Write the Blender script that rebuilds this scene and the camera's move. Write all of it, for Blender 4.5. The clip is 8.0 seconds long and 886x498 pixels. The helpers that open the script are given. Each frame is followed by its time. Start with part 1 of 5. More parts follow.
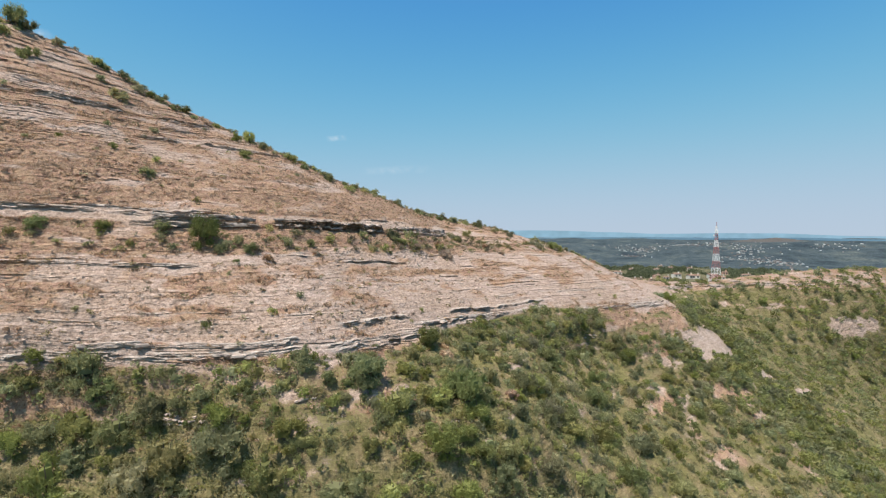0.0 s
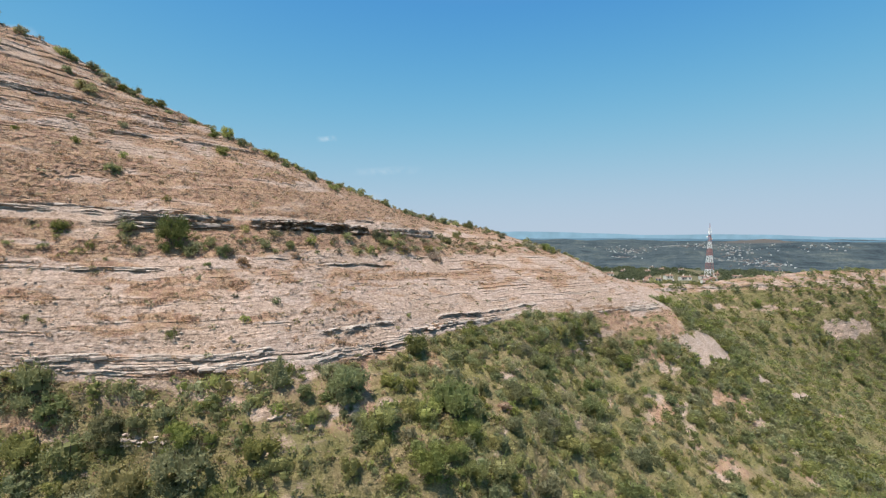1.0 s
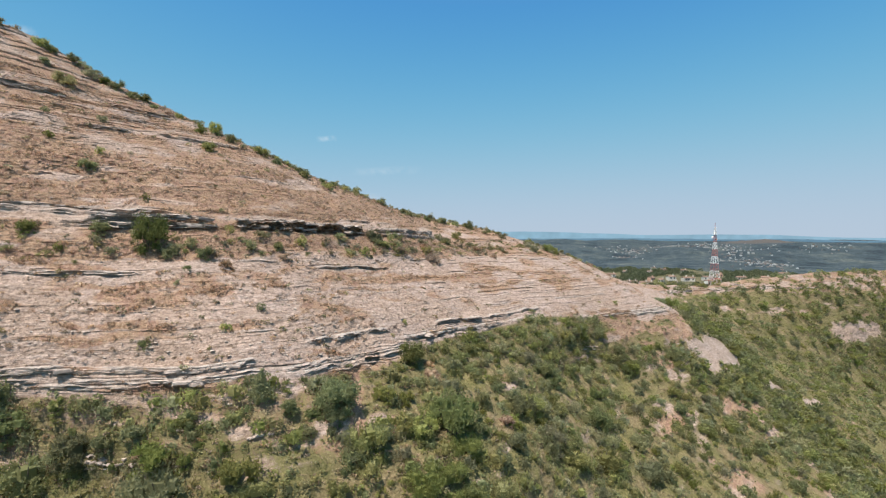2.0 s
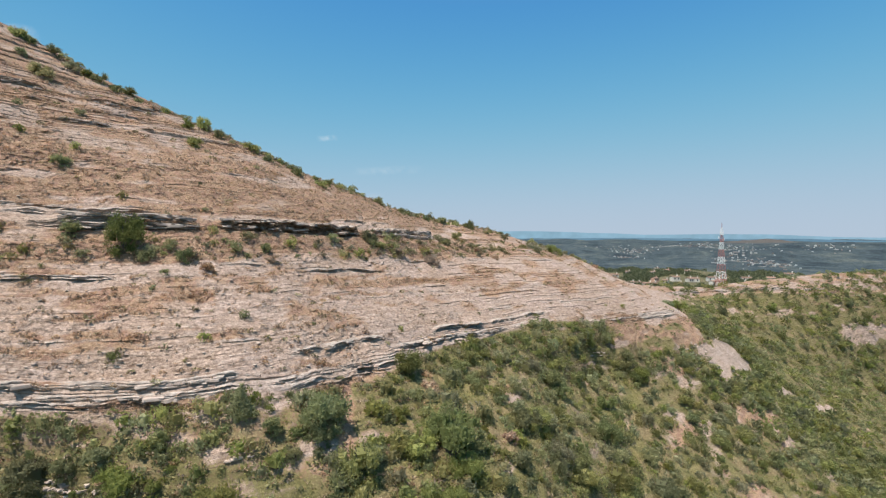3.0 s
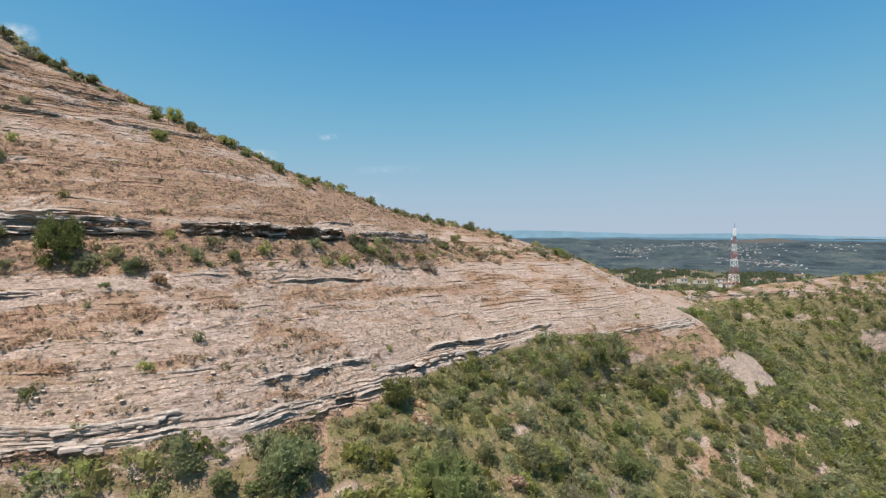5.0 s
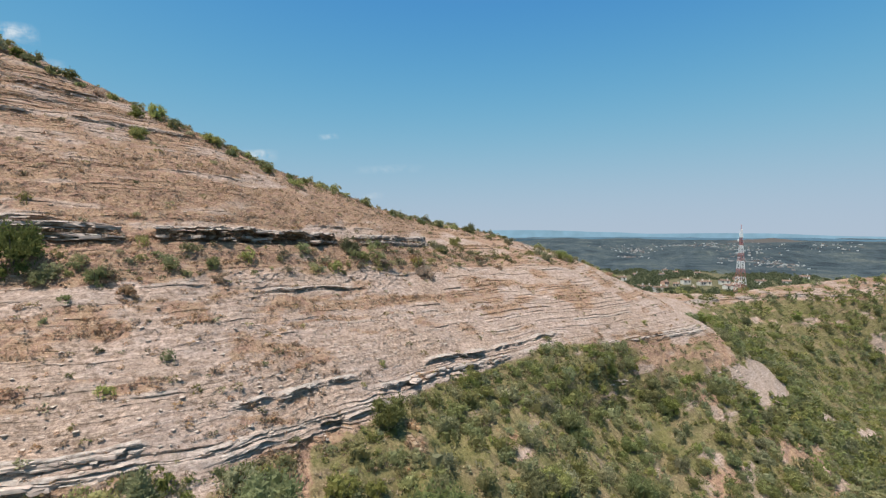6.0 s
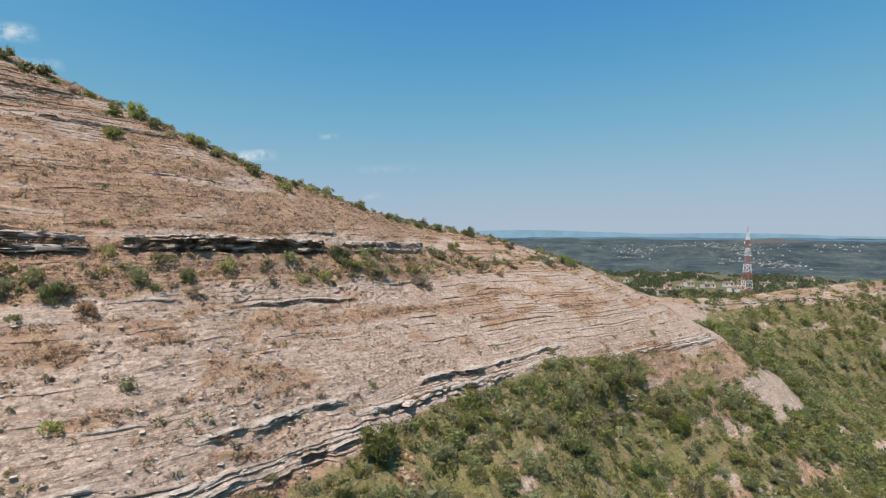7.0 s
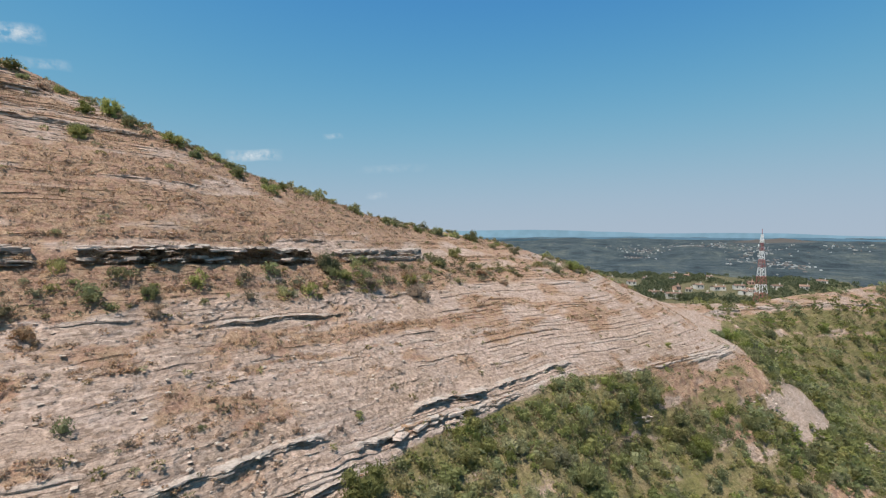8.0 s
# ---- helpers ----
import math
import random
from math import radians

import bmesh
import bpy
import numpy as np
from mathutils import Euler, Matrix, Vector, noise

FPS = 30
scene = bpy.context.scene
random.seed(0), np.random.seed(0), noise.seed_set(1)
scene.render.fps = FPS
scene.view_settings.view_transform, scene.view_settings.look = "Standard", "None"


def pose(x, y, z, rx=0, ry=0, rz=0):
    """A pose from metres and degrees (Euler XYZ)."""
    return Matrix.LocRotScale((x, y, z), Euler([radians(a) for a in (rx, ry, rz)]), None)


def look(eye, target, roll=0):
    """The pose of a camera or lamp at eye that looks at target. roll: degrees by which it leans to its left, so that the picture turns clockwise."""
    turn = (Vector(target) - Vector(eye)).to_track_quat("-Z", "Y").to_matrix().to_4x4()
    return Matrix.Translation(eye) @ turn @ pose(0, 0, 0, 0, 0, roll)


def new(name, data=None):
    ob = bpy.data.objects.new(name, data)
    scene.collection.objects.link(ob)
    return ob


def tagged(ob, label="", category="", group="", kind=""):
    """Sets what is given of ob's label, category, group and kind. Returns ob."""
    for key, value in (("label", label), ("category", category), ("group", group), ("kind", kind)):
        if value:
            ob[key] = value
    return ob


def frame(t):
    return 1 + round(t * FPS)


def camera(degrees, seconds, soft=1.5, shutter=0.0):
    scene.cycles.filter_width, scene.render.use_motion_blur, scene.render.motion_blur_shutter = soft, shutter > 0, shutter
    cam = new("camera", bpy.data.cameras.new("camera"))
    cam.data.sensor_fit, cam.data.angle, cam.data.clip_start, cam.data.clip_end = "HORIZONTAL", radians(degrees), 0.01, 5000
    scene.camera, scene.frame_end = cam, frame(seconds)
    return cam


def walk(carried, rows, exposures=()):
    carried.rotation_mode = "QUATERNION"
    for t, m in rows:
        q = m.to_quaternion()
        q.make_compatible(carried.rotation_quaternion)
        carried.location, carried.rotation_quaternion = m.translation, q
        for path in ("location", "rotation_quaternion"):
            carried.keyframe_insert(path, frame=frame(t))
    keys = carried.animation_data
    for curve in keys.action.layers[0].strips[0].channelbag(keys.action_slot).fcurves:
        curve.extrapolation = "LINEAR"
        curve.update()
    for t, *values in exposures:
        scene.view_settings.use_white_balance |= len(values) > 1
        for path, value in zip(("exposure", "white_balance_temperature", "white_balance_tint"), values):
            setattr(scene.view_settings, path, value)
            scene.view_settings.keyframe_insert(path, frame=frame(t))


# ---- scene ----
cam = camera(83.7, 8.0, soft=1.3)
METRES, EYE, TILT, LEAN, TURN = 50.0, 80.0, -1.7, 0.0, 0.0
ROWS = [
    (0.0, 0.0, 0.0, 0.0, 0.0, 0.0, -0.0),
    (0.5, 0.0065, 0.0602, 0.0026, -0.7, 0.06, 0.0),
    (1.0, 0.0115, 0.1209, 0.0051, -1.03, 0.12, -0.0),
    (1.5, 0.0158, 0.1816, 0.0085, -1.06, 0.13, -0.02),
    (3.0, 0.0294, 0.3612, 0.0201, -0.94, 0.08, -0.02),
    (3.5, 0.0347, 0.4201, 0.0246, -0.88, 0.06, -0.02),
    (4.0, 0.0403, 0.4788, 0.0307, -0.84, 0.03, -0.02),
    (4.5, 0.0459, 0.5375, 0.0375, -0.82, 0.01, -0.02),
    (6.0, 0.063, 0.7141, 0.0672, -0.74, -0.07, -0.04),
    (6.5, 0.0689, 0.7734, 0.0803, -0.73, -0.08, -0.04),
    (7.0, 0.075, 0.8329, 0.0952, -0.72, -0.09, -0.05),
    (7.5, 0.0802, 0.8927, 0.111, -0.72, -0.13, -0.05),
    (8.0, 0.0974, 0.9843, 0.1261, -0.18, -0.14, -0.08),
]
walk(cam, [(t, pose(0, 0, EYE, TILT, LEAN, TURN) @ pose(METRES * x, METRES * y, METRES * z, 90 + pitch, roll, yaw)) for t, x, y, z, yaw, pitch, roll in ROWS],
     exposures=((0.0, 0.10), (1.5, 0.09), (3.5, 0.02), (6.5, -0.08), (8.0, -0.16)))

# ---- world, sun ----
SUN_AZ, SUN_EL = 224.0, 68.0          # compass bearing the light comes from (from +y towards +x), height above the horizon
world = bpy.data.worlds.new("sky")
scene.world = world
world.use_nodes = True
wn = world.node_tree.nodes
sky = wn.new("ShaderNodeTexSky")
sky.sky_type, sky.sun_disc = "NISHITA", False
sky.sun_elevation, sky.sun_rotation = radians(SUN_EL), radians(SUN_AZ)
sky.air_density, sky.dust_density, sky.ozone_density, sky.altitude = 1.0, 0.0, 3.0, 1500
wn["Background"].inputs[1].default_value = 0.113
# a clear southern sky: deep blue above, paling downwards and levelling off in the milky haze over the plain
split, join = wn.new("ShaderNodeSeparateColor"), wn.new("ShaderNodeCombineColor")
world.node_tree.links.new(sky.outputs[0], split.inputs[0])


def sky_math(op, a, b):
    node = wn.new("ShaderNodeMath")
    node.operation = op
    for sock, v in zip(node.inputs, (a, b)):
        if isinstance(v, (int, float)):
            sock.default_value = v
        else:
            world.node_tree.links.new(v, sock)
    return node.outputs[0]


# power, level of the haze, where half of it is reached; above the value join: the unseen upper sky, made redder and
# less blue to warm the shadows
for i, (power, most, half, slow, meet, at) in enumerate(((2.2, 4.10, 5.0, -1.0, 0.69, 1.01), (2.4, 4.92, 3.37, 0.2, 2.60, 1.742), (2.0, 6.05, 1.4, 0.95, 5.32, 3.4))):
    v = sky_math("POWER", split.outputs[i], power)
    low = sky_math("MULTIPLY", sky_math("DIVIDE", v, sky_math("ADD", v, half)), most)
    high = sky_math("MULTIPLY", sky_math("POWER", split.outputs[i], slow), meet / at ** slow)
    blend = sky_math("GREATER_THAN", low, meet)
    out = sky_math("ADD", sky_math("MULTIPLY", low, blend), sky_math("MULTIPLY", high, sky_math("SUBTRACT", 1.0, blend)))
    world.node_tree.links.new(out, join.inputs[i])
world.node_tree.links.new(join.outputs[0], wn["Background"].inputs[0])
sun_data = bpy.data.lights.new("sun", "SUN")
sun_data.energy, sun_data.angle, sun_data.color = 6.5, radians(0.53), (1.0, 0.92, 0.82)
sun = new("sun", sun_data)
sd = Vector((math.sin(radians(SUN_AZ)) * math.cos(radians(SUN_EL)), math.cos(radians(SUN_AZ)) * math.cos(radians(SUN_EL)), math.sin(radians(SUN_EL))))
sun.matrix_world = look(sd * 500, (0, 0, 0))


# ---- materials ----
def material(name):
    mat = bpy.data.materials.new(name)
    mat.use_nodes = True
    return mat, mat.node_tree.nodes, mat.node_tree.links, mat.node_tree.nodes["Principled BSDF"]


def noise_node(nodes, links, scale, detail=5, rough=0.6, vec=None, kind="ShaderNodeTexNoise"):
    n = nodes.new(kind)
    n.inputs["Scale"].default_value = scale
    n.inputs["Detail"].default_value = detail
    n.inputs["Roughness"].default_value = rough
    if vec is not None:
        links.new(vec, n.inputs["Vector"])
    return n


def ramp(nodes, links, fac, stops):
    r = nodes.new("ShaderNodeValToRGB")
    while len(r.color_ramp.elements) < len(stops):
        r.color_ramp.elements.new(0.5)
    for el, (p, c) in zip(r.color_ramp.elements, stops):
        el.position, el.color = p, (*c, 1)
    links.new(fac, r.inputs[0])
    return r


def mix(nodes, links, fac, a, b, mode="MIX"):
    m = nodes.new("ShaderNodeMix")
    m.data_type, m.blend_type = "RGBA", mode
    for sock, v in ((m.inputs[0], fac), (m.inputs[6], a), (m.inputs[7], b)):
        if isinstance(v, (int, float)):
            sock.default_value = v
        elif isinstance(v, tuple):
            sock.default_value = (*v, 1)
        else:
            links.new(v, sock)
    return m.outputs[2]


def maths(nodes, links, op, a, b=None, clamp=False):
    m = nodes.new("ShaderNodeMath")
    m.operation, m.use_clamp = op, clamp
    for sock, v in zip(m.inputs, (a, b)):
        if v is None:
            continue
        if isinstance(v, (int, float)):
            sock.default_value = v
        else:
            links.new(v, sock)
    return m.outputs[0]


def bump(nodes, links, bsdf, height, strength, distance):
    b = nodes.new("ShaderNodeBump")
    b.inputs["Strength"].default_value, b.inputs["Distance"].default_value = strength, distance
    links.new(height, b.inputs["Height"])
    links.new(b.outputs[0], bsdf.inputs["Normal"])


def simple(name, stops, scale=1.0, rough=0.8, metal=0.0, bumped=0.3, vary=0.0):
    mat, nd, ln, bs = material(name)
    tc = nd.new("ShaderNodeTexCoord")
    n = noise_node(nd, ln, scale, 6, 0.65, tc.outputs["Object"])
    r = ramp(nd, ln, n.outputs[0], stops)
    col = r.outputs[0]
    if vary:
        oi = nd.new("ShaderNodeObjectInfo")
        f = maths(nd, ln, "MULTIPLY_ADD", oi.outputs["Random"], vary)
        f.node.inputs[2].default_value = 1 - vary / 2
        col = mix(nd, ln, 1.0, col, f, "MULTIPLY")
    ln.new(col, bs.inputs["Base Color"])
    bs.inputs["Roughness"].default_value, bs.inputs["Metallic"].default_value = rough, metal
    if bumped:
        bump(nd, ln, bs, n.outputs[0], bumped, 0.1)
    return mat


def hill_material():
    """Bedded limestone, with dry grass and green grass laid over it where the mesh says so."""
    mat, nd, ln, bs = material("bedded_limestone_slope")
    tc = nd.new("ShaderNodeTexCoord")
    ob = tc.outputs["Object"]
    along, level = nd.new("ShaderNodeAttribute"), nd.new("ShaderNodeAttribute")
    along.attribute_name, level.attribute_name = "along", "level"

    def laid(fs, fl):                          # a place on the beds: long along the strike, thin across it
        v = nd.new("ShaderNodeCombineXYZ")
        ln.new(maths(nd, ln, "MULTIPLY", along.outputs["Fac"], fs), v.inputs[0])
        ln.new(maths(nd, ln, "MULTIPLY", level.outputs["Fac"], fl), v.inputs[1])
        return v.outputs[0]
    beds = noise_node(nd, ln, 1.0, 6, 0.62, laid(0.11, 2.2))
    thin = noise_node(nd, ln, 1.0, 4, 0.6, laid(0.26, 6.0))
    leaf = noise_node(nd, ln, 1.0, 4, 0.7, laid(1.0, 15.0))
    grain = noise_node(nd, ln, 2.6, 8, 0.7, ob)
    wide = noise_node(nd, ln, 0.07, 4, 0.6, ob)
    fine = noise_node(nd, ln, 9.0, 4, 0.7, ob)
    rock = ramp(nd, ln, beds.outputs[0], [(0.25, (0.30, 0.217, 0.170)), (0.45, (0.415, 0.314, 0.258)), (0.6, (0.48, 0.373, 0.318)), (0.8, (0.56, 0.457, 0.402))]).outputs[0]
    pink = mix(nd, ln, ramp(nd, ln, wide.outputs[0], [(0.42, (0, 0, 0)), (0.62, (0.4, 0.4, 0.4))]).outputs[0], rock, (0.42, 0.30, 0.215))
    pink = mix(nd, ln, 0.6, pink, ramp(nd, ln, thin.outputs[0], [(0.30, (0.45, 0.42, 0.40)), (0.42, (0.88, 0.86, 0.85)), (0.55, (1.02, 1.02, 1.02)), (0.75, (1.14, 1.13, 1.12))]).outputs[0], "MULTIPLY")
    pink = mix(nd, ln, 0.45, pink, ramp(nd, ln, leaf.outputs[0], [(0.34, (0.42, 0.40, 0.38)), (0.44, (0.92, 0.91, 0.90)), (0.6, (1.08, 1.08, 1.08)), (0.75, (1.25, 1.25, 1.25))]).outputs[0], "MULTIPLY")
    speck = ramp(nd, ln, grain.outputs[0], [(0.32, (0.5, 0.48, 0.46)), (0.5, (1, 1, 1)), (0.7, (1.2, 1.19, 1.17))]).outputs[0]
    rock = mix(nd, ln, 1.0, pink, speck, "MULTIPLY")
    rub = nd.new("ShaderNodeTexVoronoi")
    rub.inputs["Scale"].default_value, rub.inputs["Randomness"].default_value = 2.3, 1.0
    flat = nd.new("ShaderNodeMapping")
    flat.inputs["Scale"].default_value = (0.8, 0.8, 1.8)
    ln.new(ob, flat.inputs["Vector"])
    ln.new(flat.outputs[0], rub.inputs["Vector"])
    sep = nd.new("ShaderNodeSeparateColor")
    ln.new(rub.outputs["Color"], sep.inputs[0])
    stone = ramp(nd, ln, sep.outputs[0], [(0.0, (0.58, 0.54, 0.50)), (0.35, (0.93, 0.92, 0.91)), (0.8, (1.03, 1.03, 1.03)), (1.0, (1.3, 1.29, 1.27))]).outputs[0]
    rock = mix(nd, ln, 0.85, rock, stone, "MULTIPLY")
    chip = nd.new("ShaderNodeTexVoronoi")
    chip.feature = "DISTANCE_TO_EDGE"
    chip.inputs["Scale"].default_value = 3.1
    ln.new(flat.outputs[0], chip.inputs["Vector"])
    rock = mix(nd, ln, ramp(nd, ln, wide.outputs[0], [(0.40, (0.25, 0.25, 0.25)), (0.6, (0.75, 0.75, 0.75))]).outputs[0], rock, ramp(nd, ln, chip.outputs["Distance"], [(0.0, (0.5, 0.47, 0.45)), (0.09, (1, 1, 1)), (0.3, (1.08, 1.08, 1.08))]).outputs[0], "MULTIPLY")
    dry = ramp(nd, ln, grain.outputs[0], [(0.30, (0.165, 0.098, 0.065)), (0.44, (0.28, 0.178, 0.122)), (0.58, (0.375, 0.252, 0.181)), (0.75, (0.52, 0.38, 0.29))]).outputs[0]
    sort = noise_node(nd, ln, 0.75, 5, 0.7, ob)
    dry = mix(nd, ln, 1.0, dry, ramp(nd, ln, sort.outputs[0], [(0.30, (0.62, 0.58, 0.60)), (0.42, (0.92, 0.86, 0.88)), (0.52, (1.04, 1.04, 0.98)), (0.62, (1.0, 1.03, 0.95)), (0.72, (1.2, 1.22, 1.16))]).outputs[0], "MULTIPLY")
    dry = mix(nd, ln, 0.6, dry, ramp(nd, ln, fine.outputs[0], [(0.34, (0.45, 0.43, 0.42)), (0.5, (1.0, 1.0, 1.0)), (0.66, (1.35, 1.33, 1.3))]).outputs[0], "MULTIPLY")
    green = ramp(nd, ln, grain.outputs[0], [(0.30, (0.06, 0.06, 0.022)), (0.43, (0.115, 0.108, 0.04)), (0.55, (0.175, 0.155, 0.064)), (0.70, (0.29, 0.235, 0.125))]).outputs[0]
    straw = ramp(nd, ln, grain.outputs[0], [(0.30, (0.11, 0.08, 0.043)), (0.5, (0.22, 0.165, 0.092)), (0.70, (0.36, 0.28, 0.17))]).outputs[0]
    lawn = noise_node(nd, ln, 0.16, 5, 0.65, ob)
    green = mix(nd, ln, ramp(nd, ln, lawn.outputs[0], [(0.42, (0, 0, 0)), (0.62, (0.9, 0.9, 0.9))]).outputs[0], green, straw)
    green = mix(nd, ln, 0.6, green, ramp(nd, ln, fine.outputs[0], [(0.34, (0.5, 0.5, 0.48)), (0.5, (1.0, 1.0, 1.0)), (0.66, (1.35, 1.33, 1.3))]).outputs[0], "MULTIPLY")
    d = nd.new("ShaderNodeAttribute")
    d.attribute_name = "dry"
    g = nd.new("ShaderNodeAttribute")
    g.attribute_name = "green"
    rag = maths(nd, ln, "SUBTRACT", maths(nd, ln, "ADD", maths(nd, ln, "MULTIPLY", grain.outputs[0], 1.0), maths(nd, ln, "MULTIPLY", fine.outputs[0], 0.6)), 0.8)

    def edge(att):
        v = maths(nd, ln, "ADD", att, maths(nd, ln, "MULTIPLY", rag, 1.3))
        return ramp(nd, ln, v, [(0.38, (0, 0, 0)), (0.62, (1, 1, 1))]).outputs[0]
    tuft = nd.new("ShaderNodeTexVoronoi")
    tuft.inputs["Scale"].default_value = 1.15
    ln.new(ob, tuft.inputs["Vector"])
    dot = maths(nd, ln, "MULTIPLY", ramp(nd, ln, tuft.outputs["Distance"], [(0.16, (0.6, 0.6, 0.6)), (0.34, (0, 0, 0))]).outputs[0], ramp(nd, ln, sort.outputs[0], [(0.45, (0, 0, 0)), (0.6, (1, 1, 1))]).outputs[0])
    rock = mix(nd, ln, dot, rock, (0.20, 0.145, 0.095))          # dead cushions between the stones
    ledge = nd.new("ShaderNodeAttribute")
    ledge.attribute_name = "ledge"
    grey = ramp(nd, ln, leaf.outputs[0], [(0.28, (0.17, 0.14, 0.12)), (0.40, (0.33, 0.285, 0.25)), (0.55, (0.46, 0.40, 0.355)), (0.72, (0.60, 0.53, 0.47))]).outputs[0]
    grey = mix(nd, ln, 0.8, grey, speck, "MULTIPLY")
    rock = mix(nd, ln, maths(nd, ln, "MULTIPLY", ledge.outputs["Fac"], ramp(nd, ln, sort.outputs[0], [(0.35, (0.45, 0.45, 0.45)), (0.55, (0.95, 0.95, 0.95))]).outputs[0]), rock, grey)      # fresh grey stone where the beds break off
    col = mix(nd, ln, edge(d.outputs["Fac"]), rock, dry)
    col = mix(nd, ln, edge(g.outputs["Fac"]), col, green)
    ln.new(col, bs.inputs["Base Color"])
    bs.inputs["Roughness"].default_value = 0.92
    bs.inputs["Specular IOR Level"].default_value = 0.2
    h = maths(nd, ln, "ADD", maths(nd, ln, "ADD", beds.outputs[0], maths(nd, ln, "MULTIPLY", grain.outputs[0], 0.8)), maths(nd, ln, "MULTIPLY", sep.outputs[0], 0.4))
    h = maths(nd, ln, "ADD", h, maths(nd, ln, "MULTIPLY", thin.outputs[0], 1.2))
    h = maths(nd, ln, "ADD", h, maths(nd, ln, "MULTIPLY", fine.outputs[0], 0.5))
    bump(nd, ln, bs, h, 0.6, 0.25)
    return mat


def foliage(name, dark, mid, light, through_light=0.5, vary=0.55, hue=0.045):
    """Leaves: a little variation from leaf to leaf, more from plant to plant."""
    mat, nd, ln, bs = material(name)
    geo = nd.new("ShaderNodeNewGeometry")
    oi = nd.new("ShaderNodeObjectInfo")
    tint = nd.new("ShaderNodeAttribute")
    tint.attribute_name = "tint"
    own = maths(nd, ln, "FRACT", maths(nd, ln, "ADD", oi.outputs["Random"], tint.outputs["Fac"]))
    r = ramp(nd, ln, geo.outputs["Random Per Island"], [(0.0, dark), (0.5, mid), (1.0, light)]).outputs[0]
    hs = nd.new("ShaderNodeHueSaturation")
    ln.new(r, hs.inputs["Color"])
    v = maths(nd, ln, "MULTIPLY_ADD", own, vary)
    v.node.inputs[2].default_value = 1.0 - vary / 2
    ln.new(v, hs.inputs["Value"])
    h = maths(nd, ln, "MULTIPLY_ADD", maths(nd, ln, "FRACT", maths(nd, ln, "MULTIPLY", own, 7.3)), hue)
    h.node.inputs[2].default_value = 0.503 - hue / 2
    ln.new(h, hs.inputs["Hue"])
    c = maths(nd, ln, "MULTIPLY_ADD", maths(nd, ln, "FRACT", maths(nd, ln, "MULTIPLY", own, 13.7)), 0.4)
    c.node.inputs[2].default_value = 0.65
    ln.new(c, hs.inputs["Saturation"])
    ln.new(hs.outputs[0], bs.inputs["Base Color"])
    bs.inputs["Roughness"].default_value = 0.8
    bs.inputs["Specular IOR Level"].default_value = 0.08
    tr = nd.new("ShaderNodeBsdfTranslucent")
    ln.new(hs.outputs[0], tr.inputs["Color"])
    ms = nd.new("ShaderNodeMixShader")
    ms.inputs[0].default_value = through_light
    ln.new(bs.outputs[0], ms.inputs[1])
    ln.new(tr.outputs[0], ms.inputs[2])
    ln.new(ms.outputs[0], nd["Material Output"].inputs[0])
    return mat


M_HILL = hill_material()
M_SLAB = simple("grey_limestone", [(0.25, (0.26, 0.205, 0.17)), (0.5, (0.42, 0.335, 0.285)), (0.75, (0.55, 0.455, 0.395))], 1.6, 0.9, 0, 0.8, 0.5)
M_RUBBLE = simple("pale_limestone_rubble", [(0.25, (0.36, 0.285, 0.235)), (0.5, (0.48, 0.39, 0.325)), (0.75, (0.58, 0.49, 0.41))], 0.9, 0.9, 0, 0.2)
M_LEAF = foliage("evergreen_leaves", (0.22, 0.228, 0.073), (0.265, 0.272, 0.09), (0.315, 0.318, 0.11), 0.55)
M_OAK = foliage("dark_oak_leaves", (0.125, 0.142, 0.045), (0.165, 0.185, 0.06), (0.215, 0.232, 0.078), 0.5, 0.1, 0.01)
M_LEAF_PALE = foliage("grey_green_leaves", (0.285, 0.274, 0.109), (0.335, 0.32, 0.13), (0.39, 0.37, 0.157), 0.55)
M_LEAF_DRY = foliage("dry_scrub_twigs", (0.34, 0.205, 0.125), (0.46, 0.295, 0.185), (0.57, 0.41, 0.27), 0.5, 0.5, 0.016)
M_STRAW = foliage("dry_grass_blades", (0.24, 0.15, 0.095), (0.38, 0.25, 0.165), (0.50, 0.37, 0.25), 0.3, 0.5, 0.02)
M_WOOD = foliage("dark_tree_leaves", (0.07, 0.084, 0.042), (0.11, 0.128, 0.064), (0.165, 0.178, 0.095))
M_LOW = foliage("olive_scrub_twigs", (0.18, 0.155, 0.066), (0.28, 0.24, 0.108), (0.40, 0.335, 0.18), 0.45)
M_GRASS = foliage("green_grass_blades", (0.14, 0.13, 0.045), (0.25, 0.22, 0.09), (0.40, 0.33, 0.17), 0.3)
M_BARK = simple("grey_bark", [(0.3, (0.07, 0.055, 0.04)), (0.7, (0.17, 0.14, 0.11))], 6, 0.9)
M_RED = simple("red_steel_paint", [(0.3, (0.33, 0.095, 0.085)), (0.7, (0.40, 0.135, 0.12))], 2, 0.5, 0, 0)
M_WHITE = simple("white_steel_paint", [(0.3, (0.75, 0.75, 0.74)), (0.7, (0.82, 0.82, 0.81))], 2, 0.5, 0, 0)
M_SALMON = simple("salmon_house_render", [(0.3, (0.50, 0.30, 0.22)), (0.7, (0.62, 0.40, 0.30))], 0.6, 0.9, 0, 0.1, 0.3)
M_RENDER = simple("pale_house_render", [(0.3, (0.56, 0.52, 0.46)), (0.7, (0.74, 0.70, 0.64))], 0.6, 0.9, 0, 0.1, 0.35)
M_TILE = simple("terracotta_roof_tiles", [(0.3, (0.17, 0.105, 0.075)), (0.7, (0.26, 0.17, 0.125))], 2.5, 0.9, 0, 0.4, 0.4)
